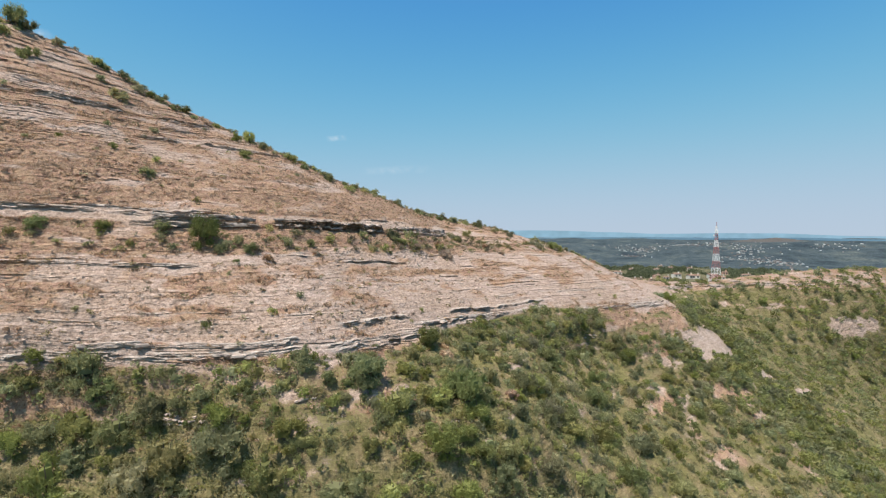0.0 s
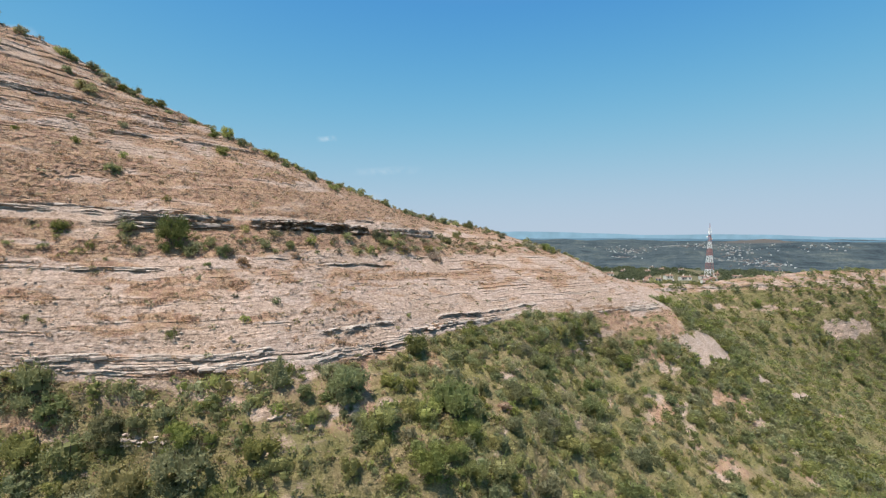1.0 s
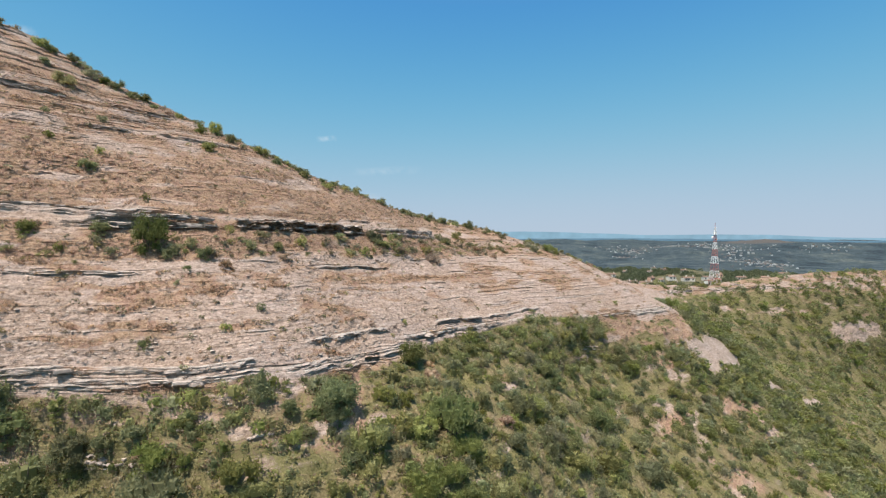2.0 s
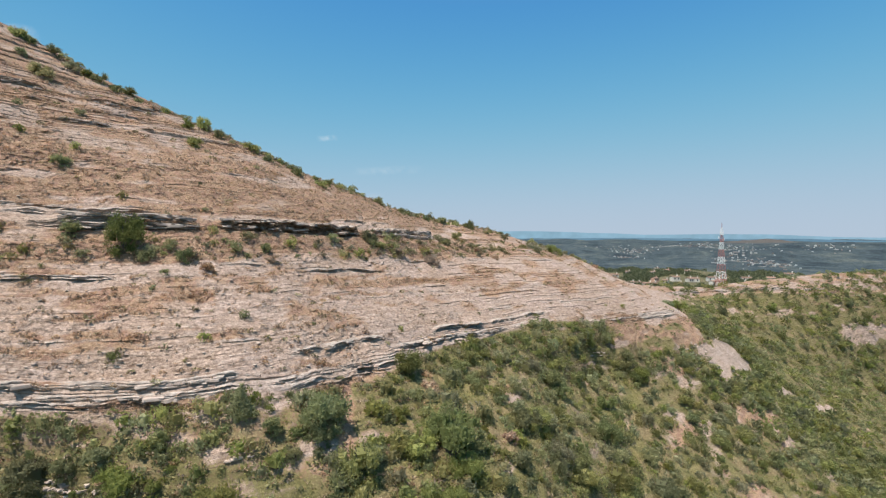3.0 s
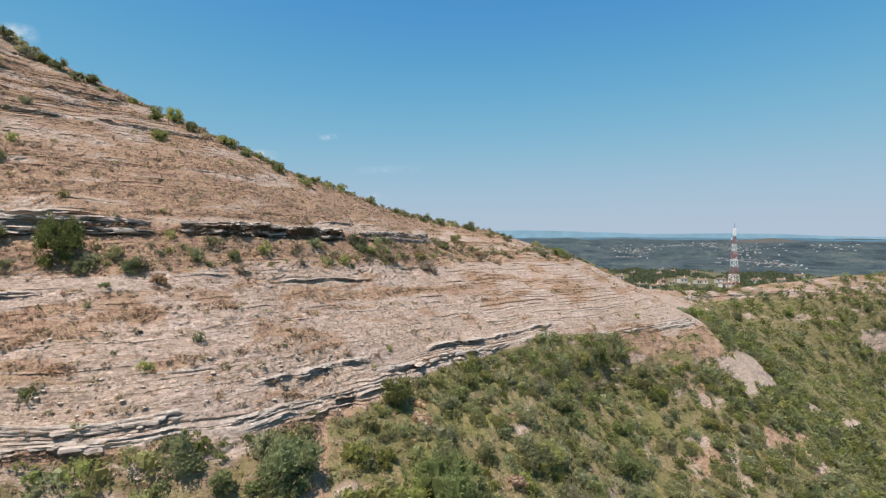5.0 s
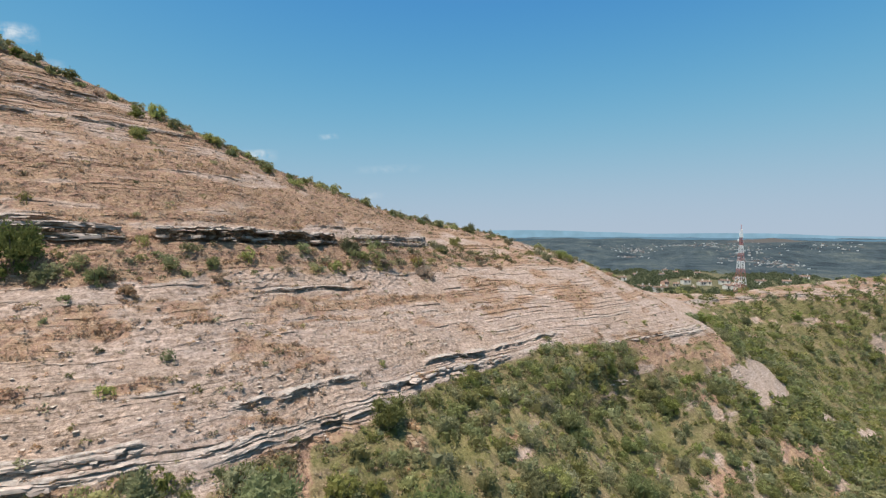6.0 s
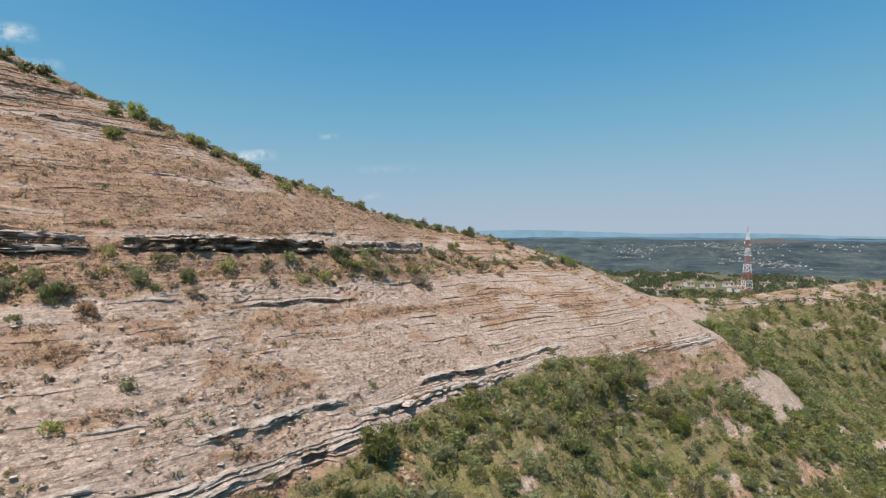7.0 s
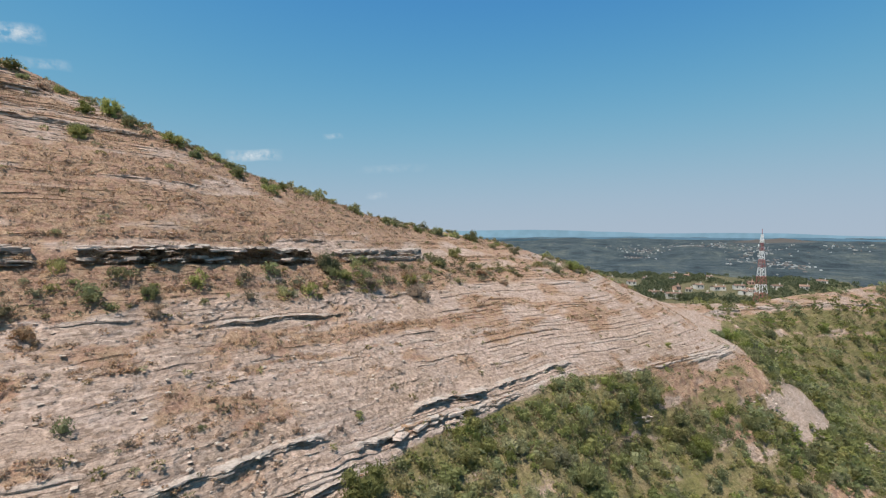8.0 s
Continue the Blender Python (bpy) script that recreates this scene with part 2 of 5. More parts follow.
M_GLASS = simple("dark_window_glass", [(0.3, (0.03, 0.035, 0.04)), (0.7, (0.05, 0.055, 0.06))], 1, 0.45, 0, 0)


def land_material():
    mat, nd, ln, bs = material("haze_tinted_wooded_plain")
    tc = nd.new("ShaderNodeTexCoord")
    lie = nd.new("ShaderNodeMapping")
    lie.inputs["Rotation"].default_value, lie.inputs["Scale"].default_value = (0, 0, radians(28)), (1.0, 0.75, 0.75)
    ln.new(tc.outputs["Object"], lie.inputs["Vector"])
    big = noise_node(nd, ln, 0.006, 6, 0.6, lie.outputs[0])
    small = noise_node(nd, ln, 0.06, 6, 0.7, lie.outputs[0])
    # woods in blue-green: the blue of distant haze is mixed into the colour
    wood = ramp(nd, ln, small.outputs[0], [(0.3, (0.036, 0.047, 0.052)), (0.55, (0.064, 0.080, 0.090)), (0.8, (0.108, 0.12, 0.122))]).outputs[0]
    field = ramp(nd, ln, small.outputs[0], [(0.3, (0.16, 0.16, 0.09)), (0.7, (0.30, 0.26, 0.17))]).outputs[0]
    tops = noise_node(nd, ln, 0.3, 4, 0.7, tc.outputs["Object"])
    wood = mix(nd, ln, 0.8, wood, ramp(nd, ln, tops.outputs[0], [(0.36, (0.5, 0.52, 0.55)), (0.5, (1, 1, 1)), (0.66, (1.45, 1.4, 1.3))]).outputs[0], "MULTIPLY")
    f = ramp(nd, ln, big.outputs[0], [(0.68, (0, 0, 0)), (0.74, (0.35, 0.35, 0.35))]).outputs[0]
    mid = noise_node(nd, ln, 0.016, 5, 0.65, lie.outputs[0])
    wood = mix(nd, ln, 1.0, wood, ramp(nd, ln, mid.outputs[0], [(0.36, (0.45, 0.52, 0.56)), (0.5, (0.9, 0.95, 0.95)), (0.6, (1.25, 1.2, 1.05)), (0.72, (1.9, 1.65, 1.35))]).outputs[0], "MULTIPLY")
    heath = nd.new("ShaderNodeAttribute")
    heath.attribute_name = "heath"
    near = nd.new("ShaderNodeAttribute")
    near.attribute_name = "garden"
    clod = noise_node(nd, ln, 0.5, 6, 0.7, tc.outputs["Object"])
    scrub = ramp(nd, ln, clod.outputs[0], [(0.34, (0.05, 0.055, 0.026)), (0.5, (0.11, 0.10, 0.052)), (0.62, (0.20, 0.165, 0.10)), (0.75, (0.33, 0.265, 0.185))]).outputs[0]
    # the nearer ground is left without the haze tint
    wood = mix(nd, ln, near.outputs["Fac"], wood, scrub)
    ln.new(mix(nd, ln, heath.outputs["Fac"], mix(nd, ln, f, wood, field), (0.105, 0.088, 0.078)), bs.inputs["Base Color"])
    bs.inputs["Roughness"].default_value = 0.95
    bs.inputs["Specular IOR Level"].default_value = 0.1
    bump(nd, ln, bs, small.outputs[0], 0.8, 4.0)
    return mat


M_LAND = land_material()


def far_house_material():
    """Walls and roofs too far off to tell apart: some pale, some of brown tile."""
    mat, nd, ln, bs = material("far_pale_walls")
    geo = nd.new("ShaderNodeNewGeometry")
    ln.new(ramp(nd, ln, geo.outputs["Random Per Island"], [(0.0, (0.16, 0.12, 0.10)), (0.35, (0.27, 0.215, 0.19)), (0.6, (0.40, 0.37, 0.34)), (0.85, (0.55, 0.53, 0.50)), (1.0, (0.72, 0.70, 0.68))]).outputs[0], bs.inputs["Base Color"])
    bs.inputs["Roughness"].default_value = 0.9
    return mat


M_FAR_HOUSE = far_house_material()


# far ridges: the haze is put in as a glow, sunlight adds nothing
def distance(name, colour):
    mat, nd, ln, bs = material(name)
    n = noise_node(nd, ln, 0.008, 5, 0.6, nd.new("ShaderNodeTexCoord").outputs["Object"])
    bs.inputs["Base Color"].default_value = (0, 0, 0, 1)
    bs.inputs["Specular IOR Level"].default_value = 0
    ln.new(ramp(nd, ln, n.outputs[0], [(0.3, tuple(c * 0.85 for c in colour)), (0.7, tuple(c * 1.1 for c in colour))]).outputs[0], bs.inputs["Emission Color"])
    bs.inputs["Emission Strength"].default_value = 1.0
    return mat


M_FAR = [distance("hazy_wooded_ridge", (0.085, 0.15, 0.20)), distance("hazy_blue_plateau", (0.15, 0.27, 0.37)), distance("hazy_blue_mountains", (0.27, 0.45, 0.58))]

# ---- the lie of the land ----
# s runs along the strike of the hillside, m into it; L is the height of a bed, which sinks by DIP along s.
STRIKE, DIP = radians(41), 0.03
ES, EM = (math.cos(STRIKE), math.sin(STRIKE)), (-math.sin(STRIKE), math.cos(STRIKE))
STATIONS = np.array([-40, 10, 35, 60, 85, 110, 140, 170, 200, 235, 280, 340, 450.0])
LEVELS, LINES = [], []


def contour(level, *ms):
    """Where the hillside has this level, at each station."""
    LEVELS.append(level), LINES.append(ms)


contour(0, 68, 42, 29, 15, 1, -9, -11, -6, 2, 13, 27, 35, 12)
contour(20, 89.3, 58.3, 45.1, 34.9, 28.1, 24.9, 25.7, 32.5, 41.8, 44.1, 55.4, 51.5, 18.1)
contour(35, 105.8, 70.9, 55.3, 46.8, 47.6, 52.8, 52.4, 51.6, 58.6, 68.0, 73.2, 58.1, 24.3)
contour(48, 117.0, 84.0, 63.3, 55.8, 63.4, 73.8, 69.0, 65.6, 72.4, 86.8, 87.2, 66.5, 30.0)
contour(58.5, 120.8, 89.5, 74.6, 77.2, 79.3, 79.8, 78.6, 77.4, 93.5, 105.5, 100.5, 74.7, 36.9)
contour(64, 122.1, 92.2, 80.5, 83.2, 86.0, 87.4, 85.4, 88.8, 107.8, 119.0, 111.5, 81.5, 43.2)
contour(74, 124.4, 101.5, 94.0, 97.0, 101.6, 105.2, 103.9, 113.9, 128.6, 136.4, 124.8, 94.6, 55.2)
contour(83, 127.4, 109.8, 104.8, 107.0, 113.0, 126.0, 130.3, 137.9, 144.6, 146.3, 136.0, 109.7, 69.2)
contour(95, 132.8, 120.5, 120.6, 123.2, 135.6, 151.0, 159.4, 164.2, 165.5, 162.7, 152.8, 132.1, 91.6)
contour(112, 146, 141.1, 150.3, 157.7, 169.8, 181.2, 190.9, 195.1, 194.6, 189.8, 179.8, 162.4, 126.2)
contour(130, 162, 161.8, 178.5, 192.8, 204.7, 214.0, 221.7, 225.3, 224.5, 219.7, 209.9, 194.2, 163.8)
LEVELS, LINES = np.array(LEVELS), np.array(LINES)
CREST_S = np.array([-40, -2, 20, 42, 50, 59, 70, 80, 91, 108, 151, 170, 182, 200, 215, 248, 278, 320, 361, 450.0])
CREST_Z = np.array([147, 131.8, 125.8, 114.0, 108.5, 102.5, 97.5, 95, 92.4, 89.2, 82.3, 75.2, 70, 64, 60, 57, 55, 57.5, 59.5, 58.0])


def cubic(x, gx, gy):
    """A smooth curve through gy at gx (gy may have more columns), read at x."""
    gy = np.asarray(gy, float)
    k = np.clip(np.searchsorted(gx, x) - 1, 0, len(gx) - 2)
    tan = np.gradient(gy, gx, axis=0)
    h = gx[k + 1] - gx[k]
    t = (np.clip(x, gx[0], gx[-1]) - gx[k]) / h
    sh = (-1,) + (1,) * (gy.ndim - 1)
    t, h = t.reshape(sh), h.reshape(sh)
    return ((2 * t ** 3 - 3 * t ** 2 + 1) * gy[k] + (t ** 3 - 2 * t ** 2 + t) * h * tan[k]
            + (3 * t ** 2 - 2 * t ** 3) * gy[k + 1] + (t ** 3 - t ** 2) * h * tan[k + 1])


def crest(s):
    return np.interp(s, CREST_S, CREST_Z) + DIP * (s - 80)


def inward(s, level):
    """m at each pair of s and level."""
    cols = cubic(s, STATIONS, LINES.T)                       # one value a level
    k = np.clip(np.searchsorted(LEVELS, level) - 1, 0, len(LEVELS) - 2)
    tan = np.gradient(cols, LEVELS, axis=1)
    i = np.arange(len(s))
    h = LEVELS[k + 1] - LEVELS[k]
    t = (level - LEVELS[k]) / h
    return ((2 * t ** 3 - 3 * t ** 2 + 1) * cols[i, k] + (t ** 3 - 2 * t ** 2 + t) * h * tan[i, k]
            + (3 * t ** 2 - 2 * t ** 3) * cols[i, k + 1] + (t ** 3 - t ** 2) * h * tan[i, k + 1])


def smooth_noise(x, y, seed):
    """Value noise on arrays, 0 to 1."""
    xi, yi = np.floor(x).astype(np.int64), np.floor(y).astype(np.int64)
    fx, fy = x - xi, y - yi
    fx, fy = fx * fx * (3 - 2 * fx), fy * fy * (3 - 2 * fy)

    def cell(a, b):
        n = (a * 374761393 + b * 668265263 + seed * 974711) & 0xFFFFFFFF
        n = ((n ^ (n >> 13)) * 1274126177) & 0xFFFFFFFF
        return ((n ^ (n >> 16)) & 0xFFFF) / 65535.0
    return (cell(xi, yi) * (1 - fx) + cell(xi + 1, yi) * fx) * (1 - fy) + (cell(xi, yi + 1) * (1 - fx) + cell(xi + 1, yi + 1) * fx) * fy


def fractal(x, y, seed, octaves=4):
    v, a, tot = 0, 1, 0
    for o in range(octaves):
        v, tot = v + a * smooth_noise(x * 2 ** o, y * 2 ** o, seed + o), tot + a
        a *= 0.55
    return v / tot


def to_xy(s, m):
    return s * ES[0] + m * EM[0], s * ES[1] + m * EM[1]


def band(v, lo, hi, soft):
    return np.clip((v - lo) / soft + 0.5, 0, 1) * np.clip((hi - v) / soft + 0.5, 0, 1)


FOOT_S = np.array([-40, 21, 36, 54, 69, 90, 104, 128, 150, 167, 180, 240])
FOOT_L = np.array([58.3, 58.5, 59.3, 57.8, 59.6, 60.4, 61.3, 59.5, 58.4, 57.4, 57.4, 57.4])


def foot(s):
    """The level at which the bare rock gives way to the green slope below it."""
    return np.interp(s, FOOT_S, FOOT_L)


# beds that stand out as cliffs: level, thickness, how boldly, and the stretches of s where they do
CLIFFS = [(58.7, 0.8, 1.0, ((20, 42), (130, 172), (225, 345))), (59.8, 0.7, 0.85, ((-10, 46), (62, 76), (114, 170), (225, 330))), (60.8, 0.9, 1.0, ((8, 34), (62, 86), (240, 300))), (62.4, 0.8, 1.0, ((46, 62), (72, 87), (90, 109))),
          (64.4, 0.4, 0.5, ((-5, 20), (28, 52), (96, 165))), (65.8, 0.35, 0.35, ((10, 30), (100, 150))), (68.4, 0.35, 0.4, ((60, 160),)), (70.6, 0.4, 0.45, ((66, 168),)), (72.9, 0.65, 1.0, ((-20, 24), (54, 72))), (74.3, 0.5, 0.5, ((40, 62), (80, 175))), (77.2, 0.4, 0.4, ((88, 165),)),
          (79.9, 2.2, 1.2, ((18, 38), (42, 72), (77, 104))), (82.1, 1.1, 0.9, ((-20, 33),)), (83.5, 0.5, 0.6, ((5, 40), (66, 110))), (91.5, 0.4, 0.4, ((20, 60),)), (99.9, 0.9, 0.85, ((20, 29), (34, 58))), (103.6, 0.8, 0.8, ((-5, 38),)),
          (107.0, 1.2, 0.95, ((-20, 22), (30, 40))), (110.5, 0.7, 0.7, ((-10, 30),))]


# where a cliff overhangs: its number in the list, from s, to s, how deep
UNDERCUT = {0: (21, 40, 0.8), 2: (64, 85, 0.8), 3: (73, 107, 0.8), 8: (54, 71, 0.8), 11: (43, 71, 1.5)}


def stretches(s, i):
    """1 where the cliff i stands out, with ragged ends."""
    w = s + 7.0 * (fractal(s / 4, s * 0 + i * 3.3, 81, 2) - 0.5)
    return np.clip(sum(band(w, lo, hi, 2.0) for lo, hi in CLIFFS[i][3]), 0, 1)


def bed_table():
    """Beds from the foot of the rock upwards: level, thickness, boldness, seed."""
    rng = np.random.default_rng(4)
    beds, v, i = [], 57.0, 0
    while v < 131:
        if i < len(CLIFFS) and CLIFFS[i][0] - v < 0.3:
            h, bold, seed = CLIFFS[i][1], CLIFFS[i][2], i
            i += 1
        else:
            h, bold, seed = (rng.uniform(0.2, 0.45) if v < 63 else rng.uniform(0.3, 0.8) if v < 112 else rng.uniform(1.0, 2.0)), 0.0, int(rng.integers(100, 900))
            if i < len(CLIFFS):
                h = min(h, CLIFFS[i][0] - v)
        beds.append((v, h, bold, seed))
        v += h
    return np.array(beds)


BEDS = bed_table()


def rock_strength(s, level, bed):
    """How boldly each bed stands out as a ledge, 0 to 1."""
    bold, seed = BEDS[bed, 2], BEDS[bed, 3]
    n = fractal(s / 17 + seed * 3.7, seed * 1.3, 11, 3)
    short = fractal(s / 4.5 + seed * 1.9, seed * 2.1 + level * 0, 12, 2)
    a = np.clip(0.05 + 1.7 * (n - 0.52), 0.03, 0.42) * np.clip((short - 0.38) * 5, 0.15, 1)
    a = np.where((s > 95) & (s < 180) & (level < 77), np.maximum(a, 0.26 * np.clip((short - 0.36) * 6, 0.2, 1)), a)
    a = np.where((level > 96) & (s < 62), np.maximum(a, 0.34 * np.clip((short - 0.4) * 6, 0.1, 1)), a)
    a = a * (1 - 0.4 * band(level, 84, 99, 3) - 0.15 * band(level, 99, 125, 3))
    for i in range(len(CLIFFS)):
        a = np.where((bold > 0) & (seed == i), np.maximum(CLIFFS[i][2] * stretches(s, i) * np.clip(0.85 + 0.8 * (n - 0.45), 0.6, 1.05) * np.clip((short - (0.2 if CLIFFS[i][2] > 0.8 else 0.42)) * 5, 0.5 if CLIFFS[i][2] == 1 else 0.8 if CLIFFS[i][2] > 1 else 0.06, 1), 0.5 * a), a)
    near = np.clip(1.25 - (level - foot(s)) / 2.2, 0, 1) * band(s, -30, 108, 4)
    a = np.maximum(a, 0.85 * near * np.clip((short - 0.3) * 4, 0.25, 1))
    a = a * np.clip((level - foot(s)) / 0.4 + 0.5, 0, 1) * np.clip((crest(s) - level) / 2.0, 0, 1)
    return np.clip(a, 0.0, 1.2)


# lenses of brown grass between the ledges: from s, level to s, level, half thickness
LENSES = [(31, 70.6, 36.5, 70.2, 1.0), (38, 70.9, 46.5, 70.6, 0.95), (54, 71.1, 68, 72.1, 0.5), (71, 71, 89, 70.2, 0.7), (64, 67.2, 76, 66.3, 0.5), (48, 66.9, 57, 66.1, 0.6),
          (92, 68.2, 117, 66.8, 0.45), (97, 71.8, 116, 71.4, 0.45), (32, 65.4, 39, 65.3, 0.7), (42, 65.8, 51, 65.7, 0.7), (43, 61.7, 50, 60.2, 0.4), (5, 69.8, 11, 69, 0.7),
          (13, 67.3, 17, 66, 0.7), (19, 70.2, 29.5, 71.8, 0.9), (27, 69.6, 37, 71, 0.5), (0, 73.4, 8, 73.2, 0.5), (22, 66.4, 27, 66, 0.5), (58, 69.0, 66, 69.2, 0.4)]


def lenses(s, level):
    w = level + 1.1 * (fractal(s / 2.5, level / 0.9, 95, 3) - 0.5)
    out = 0 * s
    for s0, l0, s1, l1, thick in LENSES:
        u = (s - s0) / (s1 - s0)
        mid = l0 + (l1 - l0) * u
        out = np.maximum(out, np.clip(2.2 * (1.0 - ((u - 0.5) / 0.55) ** 2 - ((w - mid) / thick) ** 2), 0, 1))
    return out


def slide(s, level):
    """A smooth grey slab that slid bare at the end of the spur, 0 to 1."""
    u = s - 0.1 * (level - 44) + 5.0 * (fractal(s / 5, level / 1.6, 98, 3) - 0.5)
    return band(u, 159.5, 187, 0.6) * band(level - 0.12 * np.clip(170 - s, 0, 12) + 2.4 * (fractal(s / 4, level / 2, 92, 3) - 0.5), 42.4, 50.8, 0.5)


def trail(s, level):
    """The pale broken rock that runs on down the gully below the slab."""
    mid = 33.8 - 0.38 * (s - 200) + 3.0 * (fractal(s / 5, s * 0, 99, 2) - 0.5)
    gaps = np.clip((fractal(s / 4.5, level / 2.2, 96, 3) - 0.42) * 9, 0, 1)
    return np.clip(band(s, 193, 205, 2) * band(level, mid - 1.6, mid + 2.2, 0.5) + band(s, 182, 232, 3) * band(level, mid - 1.5, mid + 1.3, 0.8) * gaps, 0, 1)


def cover(s, level):
    """Dry grass and green grass over the rock, 0 to 1 each."""
    n = fractal(s / 8, level / 1.6, 31, 4)
    n2 = fractal(s / 30, level / 8, 41, 3)
    f = foot(s)
    ws = s + 16 * (fractal(s / 6, level / 3, 93, 3) - 0.5)
    wl = level + 6 * (fractal(s / 6, level / 3, 94, 3) - 0.5)
    dry = 0.22 + 3.6 * (n - 0.51)
    dry = dry + 0.75 * band(level, 83.0, 99, 2) * (0.55 + n2) + 0.8 * band(level, 75.0, 80.4, 0.9) * (s < 150) + 0.6 * band(level, 99, 140, 3) + 0.2 * band(level, 66, 72, 2)
    dry = dry - 0.12 * band(level, 60, 74.5, 1) * (s < 125) + 0.75 * lenses(s, level) + 0.13 * band(level, 63, 76.5, 2) * np.clip((50 - s) / 8, 0, 1)
    dry = dry - 0.35 * band(level, 58, f + 5, 1.5) + 0.5 * np.clip((s - 200) / 25, 0, 1)
    dry = dry + 0.9 * band(ws, 124, 186, 10) * band(wl, 51, f + 1, 2)
    green = np.clip((f + 0.1 - level) / 0.7, 0, 1) * (1.05 + 1.8 * (n - 0.5)) + 0.35 * band(level, 75.5, 80, 1.5) * (n2 + n - 0.7)
    green = green + np.clip((s - 215) / 40, 0, 1) * (level >= f) * (0.12 + 2.2 * (n - 0.5))
    green = green + 0.3 * np.clip((s - 175) / 25, 0, 1) * (level < f)
    green = green - 0.3 * np.clip((62 - s) / 12, 0, 1) * band(wl, 50, 60, 3) * (level < f)
    dry = dry + 0.9 * np.clip((64 - s) / 12, 0, 1) * band(wl, 48, 61, 3) * (level < f + 0.3)
    green = green - 0.9 * band(ws, 128, 174, 8) * band(wl, 52.5, 60, 2)
    scar = 1.4 * slide(s, level) + 1.2 * trail(s, level)
    scar = scar + band(ws, 332, 375, 4) * band(wl, 33, 41.5, 2)
    chute = band(s + 1.15 * (57.5 - level), 49.2, 50.9, 0.3) * band(level, 52.5, 58.3, 0.6)
    green = green - 1.5 * np.clip(scar, 0, 1) - 1.4 * chute
    dry = dry - 1.8 * np.clip(scar, 0, 1) + 0.5 * chute
    terrace = np.clip((s - 215) / 20, 0, 1) * band(level, 43, 57, 2) * np.clip((fractal(s / 22, level / 1.1, 78, 3) - 0.53) * 8, 0, 1)
    green, dry = green - 0.9 * terrace, dry + 0.2 * terrace
    bare = band(level, 15, 57, 3) * np.clip((fractal(s / 13, level / 2.0, 77, 4) - 0.69 - 0.04 * (s > 180)) * 7, 0, 1)
    soil = band(level, 15, 57, 3) * np.clip((fractal(s / 16, level / 3.5, 79, 3) - 0.57 - 0.08 * (s > 180)) * 5, 0, 1)
    return np.clip(dry + 0.8 * soil, 0, 1), np.clip(green - 0.8 * bare - 0.75 * soil, 0, 1)


def on_hill(s, level):
    """The smooth hillside's place at s and level (arrays)."""
    s, level = np.atleast_1d(np.asarray(s, float)), np.atleast_1d(np.asarray(level, float))
    x, y = to_xy(s, inward(s, level))
    lc = crest(s)
    z = np.where(level < lc, level, 2 * lc - level) - DIP * (s - 80)
    return x, y, z


def sheet(name, x, y, z, attributes, mat, keep=None, flat=False):
    """A grid of points (rows, columns) as one smooth mesh object."""
    rows, cols = x.shape
    me = bpy.data.meshes.new(name)
    co = np.stack([x, y, z], -1).reshape(-1, 3)
    a = np.arange(rows - 1)[:, None] * cols + np.arange(cols - 1)[None, :]
    a = a.ravel() if keep is None else a[keep[:-1, :-1]]
    faces = np.stack([a, a + 1, a + cols + 1, a + cols], -1)
    me.vertices.add(len(co))
    me.vertices.foreach_set("co", co.ravel().astype(np.float32))
    me.loops.add(faces.size)
    me.loops.foreach_set("vertex_index", faces.ravel().astype(np.int32))
    me.polygons.add(len(faces))
    me.polygons.foreach_set("loop_start", (np.arange(len(faces)) * 4).astype(np.int32))
    me.update(calc_edges=True)
    for key, v in attributes.items():
        at = me.attributes.new(key, "FLOAT", "POINT")
        at.data.foreach_set("value", v.ravel().astype(np.float32))
    if flat:
        me.attributes.new("sharp_face", "BOOLEAN", "FACE").data.foreach_set("value", np.ones(len(faces), bool))
    me.materials.append(mat)
    return new(name, me)


GRID = {}


